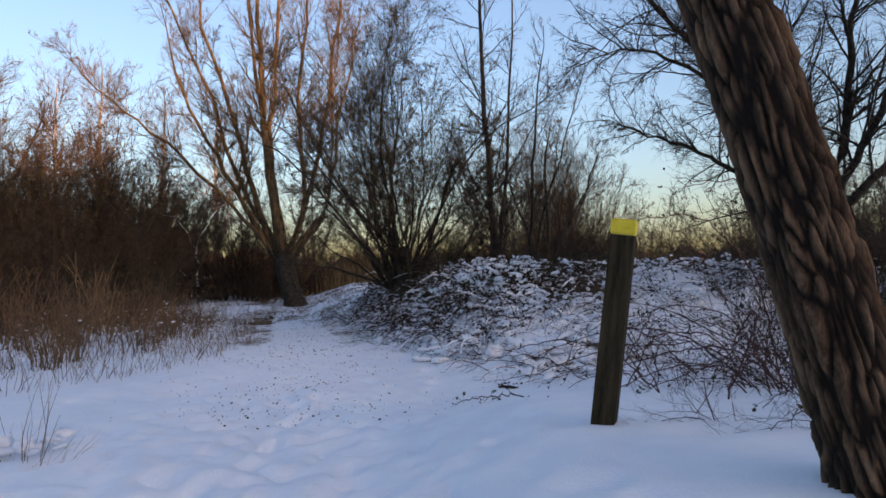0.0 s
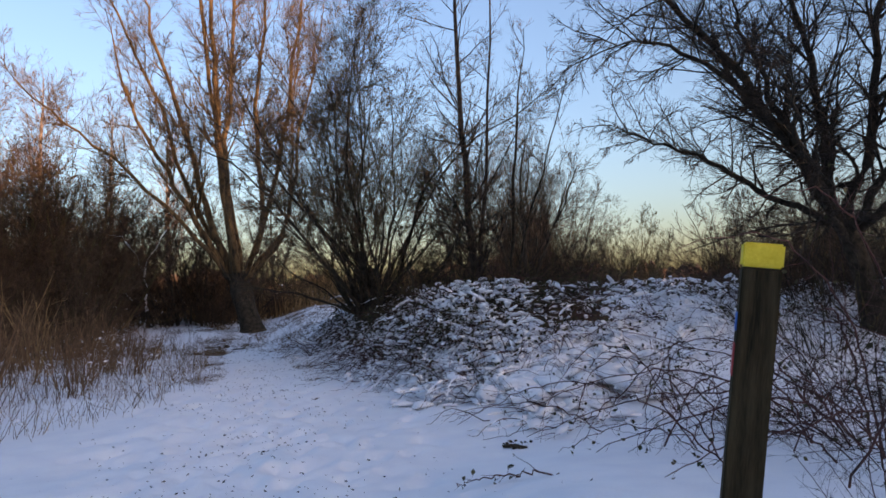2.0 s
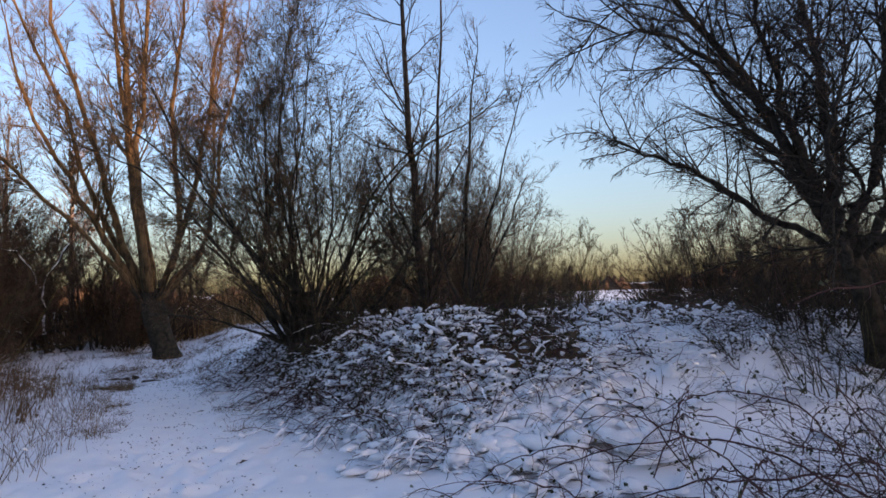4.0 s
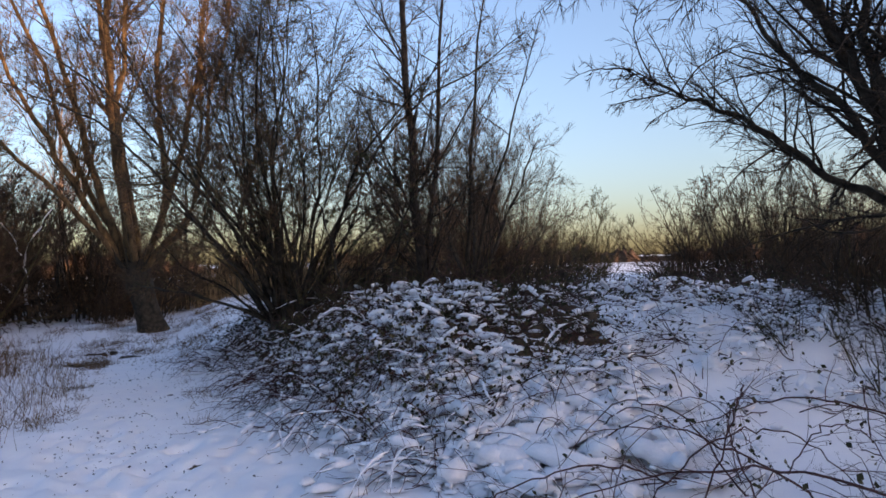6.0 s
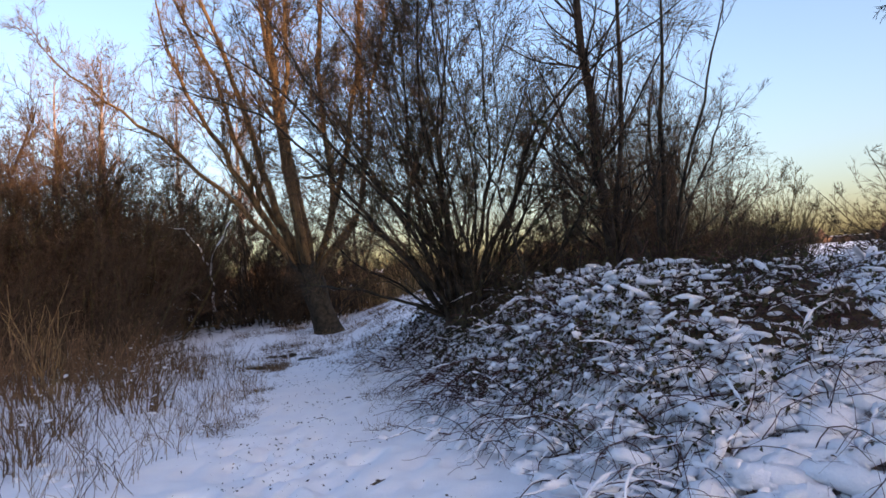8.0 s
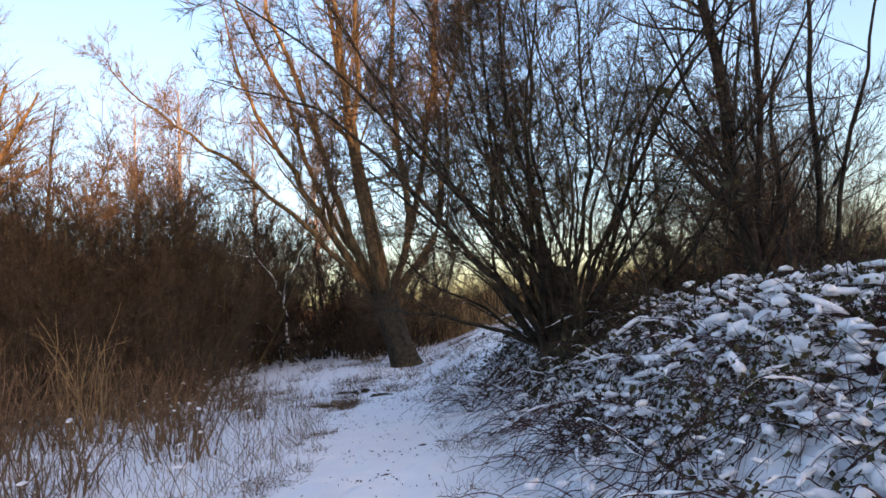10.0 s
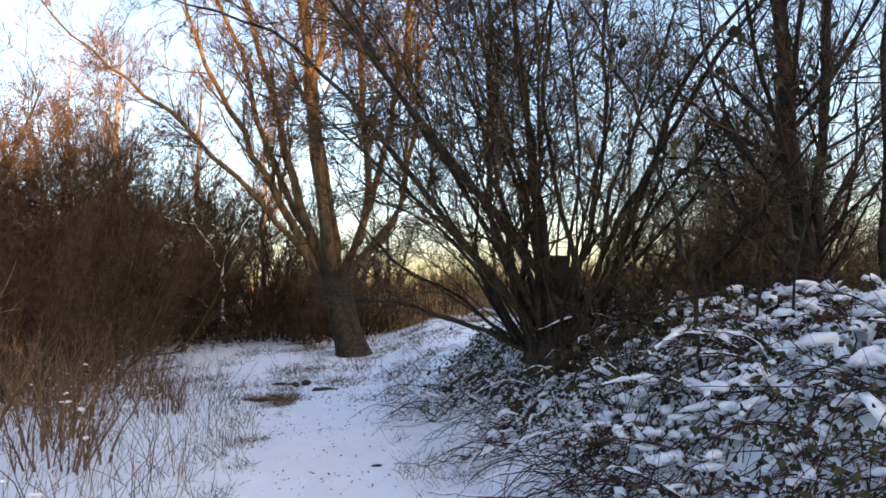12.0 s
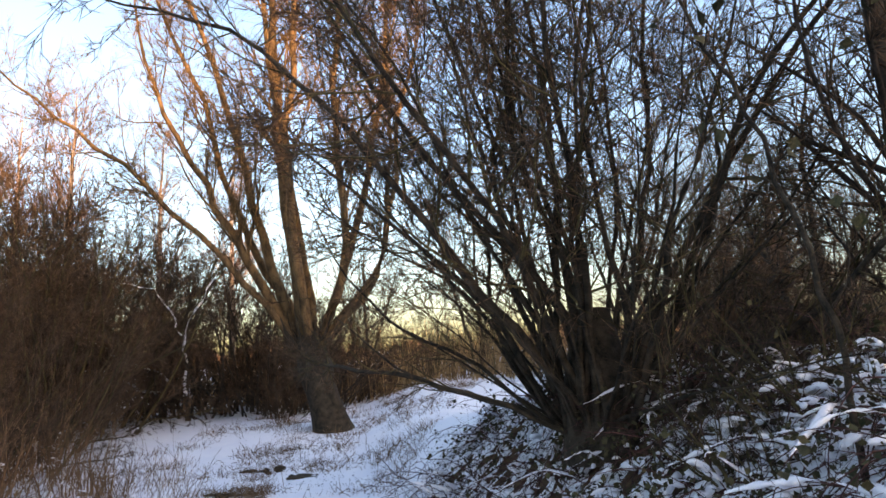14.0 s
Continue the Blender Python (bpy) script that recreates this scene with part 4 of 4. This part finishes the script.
# ---- single arching bramble canes in the open snow ----
def arching_cane(pts, rad, seed):
    r = np.random.default_rng(seed)
    x0, y0 = pts[0][:2]
    ob = thing("bramble_cane", (x0, y0, lz(x0, y0)), "long arching dark bramble cane over the snow", "bramble", "arching bramble canes")
    base = np.array([x0, y0, lz(x0, y0)])
    P, R = lines([(x - x0, y - y0, lz(x, y) - base[2] + h) for x, y, h in pts], [rad, rad * 0.9, rad * 0.7, rad * 0.35], 26)
    P[0, 1:-1] += r.normal(0, 0.012, (24, 3))
    part("cane", wood("cane", P, R, 6, CANE), ob)
    A, RA = offshoots(r, P, R, 12, 0.1, 0.98, (35, 80), (0.08, 0.26), 0.55, 6, up=0.02, wander=0.18, rmin=0.002)
    T, RT = offshoots(r, P, R, 70, 0.02, 0.98, (60, 100), (0.006, 0.012), 0.5, 2, up=0, wander=0.02, rmin=0.0012, tip=0.1)
    for k in range(len(A)):
        part("side_shoot", wood("side_shoot", A[k:k + 1], RA[k:k + 1], 4, CANE), ob)
    tagged(part("thorn_cover", wood("thorn_cover", T, RT, 3, CANE), ob), kind="stuff")
    k = r.integers(0, len(A), 16)
    leaf_cloud(r, A[k, 5] + r.normal(0, 0.01, (16, 3)), (0.03, 0.055), LEAF, ob)


r_c = np.random.default_rng(77)
for k, (pts, rad) in enumerate([
        ([(4.3, 8.2, 0.0), (3.6, 8.3, 0.55), (2.6, 8.6, 0.50), (1.5, 9.0, 0.06)], 0.010),
        ([(4.4, 8.0, 0.0), (3.7, 7.6, 0.5), (2.9, 7.7, 0.42), (2.0, 8.0, 0.03)], 0.010),
        ([(4.2, 8.5, 0.0), (3.5, 9.0, 0.7), (2.6, 9.8, 0.6), (1.6, 10.3, 0.15)], 0.010),
        ([(4.8, 8.6, 0.0), (4.6, 8.5, 0.9), (4.3, 8.2, 1.3), (3.9, 7.8, 1.2)], 0.011),
        ([(4.6, 7.8, 0.0), (4.2, 7.2, 0.4), (3.4, 6.9, 0.35), (2.6, 6.8, 0.03)], 0.009),
        ([(3.6, 7.0, 0.0), (3.2, 6.7, 0.3), (2.7, 6.5, 0.25), (2.1, 6.3, 0.02)], 0.008),
        ([(3.9, 9.6, 0.0), (3.4, 9.9, 0.5), (2.9, 10.4, 0.7), (2.3, 10.9, 0.5)], 0.009),
        ([(4.9, 9.8, 0.0), (4.5, 10.0, 0.8), (3.8, 10.4, 0.9), (3.1, 10.8, 0.5)], 0.010),
        ([(1.5, 6.9, 0.0), (1.2, 6.9, 0.05), (0.9, 6.95, 0.06), (0.75, 7.0, 0.02)], 0.007),
        ([(2.4, 9.5, 0.0), (1.9, 9.6, 0.3), (1.3, 9.9, 0.3), (0.7, 10.2, 0.03)], 0.007),
        ([(3.0, 10.9, 0.0), (2.4, 10.6, 0.4), (1.6, 10.4, 0.35), (0.8, 10.0, 0.03)], 0.008),
        ([(5.2, 7.4, 0.0), (4.9, 7.0, 0.6), (4.4, 6.4, 0.6), (3.8, 5.9, 0.1)], 0.010),
        ([(4.4, 5.9, 0.0), (4.0, 5.5, 0.35), (3.5, 5.2, 0.3), (3.0, 5.0, 0.02)], 0.008),
        ([(3.9, 6.9, 0.0), (3.7, 6.85, 1.2), (3.1, 6.8, 1.75), (2.4, 6.75, 1.6)], 0.008),
        ([(4.4, 7.2, 0.0), (4.1, 7.1, 1.5), (3.6, 6.9, 2.1), (2.9, 6.6, 1.9)], 0.009),
        ([(4.1, 5.0, 0.0), (3.7, 4.6, 0.3), (3.2, 4.3, 0.25), (2.7, 4.1, 0.02)], 0.007)]):
    arching_cane(pts, rad, 200 + k)

for k in range(24):
    x0, y0 = r_c.uniform(2.7, 5.6), r_c.uniform(5.6, 11.6)
    a, l, h = r_c.uniform(0, 2 * math.pi), r_c.uniform(0.9, 2.0), r_c.uniform(0.25, 0.75)
    dx, dy = math.cos(a) * l, math.sin(a) * l
    b = r_c.uniform(-0.25, 0.25)
    arching_cane([(x0, y0, 0.0), (x0 + dx * 0.3 - dy * b, y0 + dy * 0.3 + dx * b, h * 0.9), (x0 + dx * 0.65 - dy * b, y0 + dy * 0.65 + dx * b, h), (x0 + dx, y0 + dy, 0.04)], r_c.uniform(0.005, 0.009), 240 + k)

briar = shrub("briar", 83, 2.3, 0.35, 9, TWIG_DARK, "tall arching bare briar with thin dark stems", lean=(5, 50), group="briars", stem=CANE, dens=(7, 5, 2), fat=0.6, rise=-0.07, twist=0.13)
plant(briar, [(3.9, 6.6, 1.0), (4.6, 8.0, 1.1), (5.4, 6.9, 1.2), (3.5, 4.9, 0.7)], 12)
# stems standing at the edge of the thicket, a sunlit patch painted as pale straw
pale = shrub("sun_toned_shrub", 85, 2.5, 0.3, 9, STRAW, "slender stems at the edge of the thicket, sunlight put into their straw colour", lean=(0, 14), group="pale stems", stem=STRAW, dens=(5, 3, 0), fat=0.8, rise=0.03)
plant(pale, [(-9.9, 19.7, 1.0), (-8.9, 18.6, 0.7)], 13)

# low thorny growth under the spreading tree
thorn = shrub("thorn_shrub", 79, 2.0, 0.5, 16, TWIG_DARK, "low sprawling bare thorn shrub in the snow", lean=(15, 75), group="thorn shrubs", stem=CANE, dens=(6, 4, 2), fat=0.5, rise=-0.09, twist=0.16)
plant(thorn, [(4.6, 8.4, 0.9), (5.6, 9.6, 1.0), (4.6, 6.6, 0.75), (6.4, 10.6, 1.0), (5.6, 7.6, 0.9), (3.9, 10.8, 0.6), (2.75, 4.6, 0.45), (3.3, 4.0, 0.5), (3.3, 8.2, 0.55), (6.2, 8.8, 0.9)], 8)


# ---- litter, bare patches, hole ----
def bare_patch(name, x, y, w, d, label, seed):
    r = np.random.default_rng(seed)
    ob = thing(name, (x, y, lz(x, y)), label, "bare soil")
    n, m = 18, 5
    a = np.linspace(0, 2 * math.pi, n, endpoint=False)
    rr = 1 + 0.3 * r.normal(size=n) * 0.6
    V = []
    for k in range(m):
        f = (k + 0.02) / (m - 1)
        px, py = np.cos(a) * rr * w * f, np.sin(a) * rr * d * f
        V.append(np.stack([px, py, land(x + px, y + py) + bumps(x + px, y + py) - lz(x, y) + 0.028 - 0.02 * f ** 2 + r.normal(0, 0.004, n)], -1))
    V = np.concatenate(V)
    i, j = np.meshgrid(np.arange(m - 1), np.arange(n), indexing="ij")
    j2 = (j + 1) % n
    part("soil", fast_mesh("soil", V, np.stack([i * n + j, i * n + j2, (i + 1) * n + j2, (i + 1) * n + j], -1).reshape(-1, 4), LITTER), ob)
    c = np.stack([r.normal(0, w * 0.5, 24), r.normal(0, d * 0.5, 24), np.full(24, 0.035)], -1)
    c[:, 2] += land(x + c[:, 0], y + c[:, 1]) - lz(x, y)
    leaf_cloud(r, c, (0.02, 0.05), LITTER, ob, flat=0.4)


bare_patch("molehill", 1.35, 8.87, 0.13, 0.12, "small dark hole of bare soil in the snow", 301)
r_p = np.random.default_rng(305)
for cx, cy, w in ((-6.42, 24.5, 0.55), (-6.5, 22.7, 0.5)):
    for k in range(5):
        px, py, pw = cx + r_p.normal(0, w * 0.75), cy + r_p.normal(0, w * 0.75), w * r_p.uniform(0.35, 0.75)
        leaf_litter_sheet("bare_ground", px - 0.9, px + 0.9, py - 0.9, py + 0.9, 0.045, lambda x, y: 0.62 * np.exp(-((x - px) / pw) ** 2 - ((y - py) / pw) ** 2) + 0.02, 0.05 + 0.01 * k, "dark thawed patch of grass and soil beside the path", LITTER)


def litter():
    r = np.random.default_rng(310)
    n = 3400
    y = 6.2 + 23.5 * r.random(n)
    x = path_c(y) + r.normal(0, 1.0, n)
    spot = np.array([noise.noise(Vector((u * 1.2, v * 1.2, 47))) for u, v in zip(x, y)])
    keep = spot > r.normal(-0.05, 0.25, n)
    x, y, n = x[keep], y[keep], int(keep.sum())
    z = land(x, y) + bumps(x, y) + 0.006
    ob = thing("leaf_litter", (0, 0, 0), "scattered brown leaf crumbs on the trodden snow", "leaf litter", kind="stuff")
    leaf_cloud(r, np.stack([x, y, z], -1), (0.012, 0.045), LITTER, ob, wide=0.22, flat=0.5)


litter()

leaf_litter_sheet("mound_litter", -4.0, 9.0, 9.6, 21.5, 0.075,
                  lambda x, y: (0.27 + 0.62 * dark_hollow(x, y)) * sm(x - mound_edge(y), -0.1, 0.7) * (1 - 0.45 * sm(x, 3.2, 4.8)) * (1 - 0.35 * (1 - sm(y, 11.5, 12.8)) * sm(x, 0.4, 1.2)) + 0.22 * sm(y, 16.5, 18.5) * (x - mound_edge(y) > 0.3),
                  0.035, "dark leaf litter and dead stems under the brambles")
leaf_litter_sheet("thicket_litter", -22, -4.4, 8, 36, 0.11,
                  lambda x, y: 0.04 + 0.56 * sm(np.interp(y, [4, 9, 12, 15, 18, 21, 26, 42], [-5.2, -5.0, -4.3, -4.4, -5.1, -6.4, -9.5, -10.5]) - x, 4.0, 8.0) - 1.0 * (np.interp(y, [4, 9, 12, 15, 18, 21, 26, 42], [-5.2, -5.0, -4.3, -4.4, -5.1, -6.4, -9.5, -10.5]) - x < 0.1),
                  0.025, "brown leaf litter under the thicket")


# ---- tuft beside the start, snowy dead branch by the willow ----
def tuft(x, y, seed):
    r = np.random.default_rng(seed)
    ob = thing("grass_tuft", (x, y, lz(x, y)), "dead grass tuft with tall stalks in a snow cushion", "grass tuft")
    P, R = stems(r, 16, 0.22, (3, 32), (0.4, 1.0), (0.0025, 0.005), 6, 0.0, 0.12)
    for k in range(len(P)):
        part("stalk", wood("stalk", P[k:k + 1], R[k:k + 1], 4, STALK_BROWN), ob)
    n = 160
    Q, S = stems(r, n, 0.3, (20, 80), (0.12, 0.4), (0.0015, 0.003), 5, -0.12, 0.15)
    part("grass", wood("grass", Q, S, 3, STRAW), ob)
    c = np.stack([r.normal(0, 0.22, 14), r.normal(0, 0.2, 14), r.uniform(0.0, 0.07, 14)], -1)
    snow_pads(r, c, unit(np.stack([r.normal(size=14), r.normal(size=14), np.zeros(14)], -1)), r.uniform(0.03, 0.06, 14), ob)


tuft(-2.3, 4.95, 401)
tuft(-4.9, 13.3, 402)


def snowy_branch():
    r = np.random.default_rng(411)
    x, y = -12.3, 32.4
    ob = thing("dead_branch", (x, y, lz(x, y)), "fallen dead branch with snow along its upper sides", "branch")
    for pts, rad in [([(0.3, 0, -0.2), (0.2, 0, 1.2), (0.0, 0.1, 2.6), (1.0, 0.2, 4.2)], 0.09), ([(0.2, 0, 0.8), (-0.8, 0, 1.5), (-1.6, 0, 1.7), (-3.6, 0, 2.9)], 0.08),
                     ([(0.1, 0, 1.6), (-0.1, 0, 3.0), (-0.9, 0, 4.0), (-2.0, 0, 4.2)], 0.06), ([(0.4, 0, 0.6), (-1.2, -0.2, 0.9), (-2.2, -0.3, 1.6), (-3.2, -0.3, 1.5)], 0.07)]:
        P, R = lines(pts, [rad, rad * 0.8, rad * 0.6, rad * 0.3], 16)
        P[0, 1:-1] += r.normal(0, 0.04, (14, 3))
        limb = part("limb", wood("limb", P, R, 6, BARK_DARK), ob)
        Q = P[:, 3:] + np.array([0, -0.02, 0.05])
        part("snow_ridge", wood("snow_ridge", Q, R[:, 3:] * r.uniform(0.5, 1.0, R[:, 3:].shape), 6, SNOW_LUMP), limb, "line of clinging snow")


snowy_branch()


# ---- leafy sapling and snow on the low branches by the many-stemmed tree ----
def leafy_sapling():
    r = np.random.default_rng(431)
    x, y = 0.1, 16.3
    ob = thing("leafy_sapling", (x, y, lz(x, y)), "thin arching sapling still holding a few dark leaves", "sapling")
    for pts, rad in [([(0, 0, -0.2), (-0.05, 0, 1.0), (-0.45, 0, 2.2), (-0.95, 0, 3.4)], 0.022), ([(0.3, 0, -0.2), (0.5, 0, 0.9), (0.55, 0, 1.8), (0.45, 0, 3.0)], 0.012), ([(0.6, 0, -0.2), (0.75, 0, 1.0), (1.0, 0, 2.0), (1.1, 0.1, 3.2)], 0.012)]:
        P, R = lines(pts, [rad, rad * 0.8, rad * 0.6, rad * 0.3], 18)
        P[0, 1:-1] += r.normal(0, 0.02, (16, 3))
        stem = part("stem", wood("stem", P, R, 6, BARK_DARK), ob)
        A, RA = offshoots(r, P, R, 9, 0.3, 0.95, (30, 70), (0.10, 0.25), 0.5, 5, rmin=0.003)
        for k in range(len(A)):
            part("twig", wood("twig", A[k:k + 1], RA[k:k + 1], 4, BARK_DARK), stem)
        c = A[r.integers(0, 9, 26), r.integers(2, 5, 26)] + r.normal(0, 0.03, (26, 3))
        leaf_cloud(r, c, (0.07, 0.13), LEAF, ob, wide=0.42)


leafy_sapling()
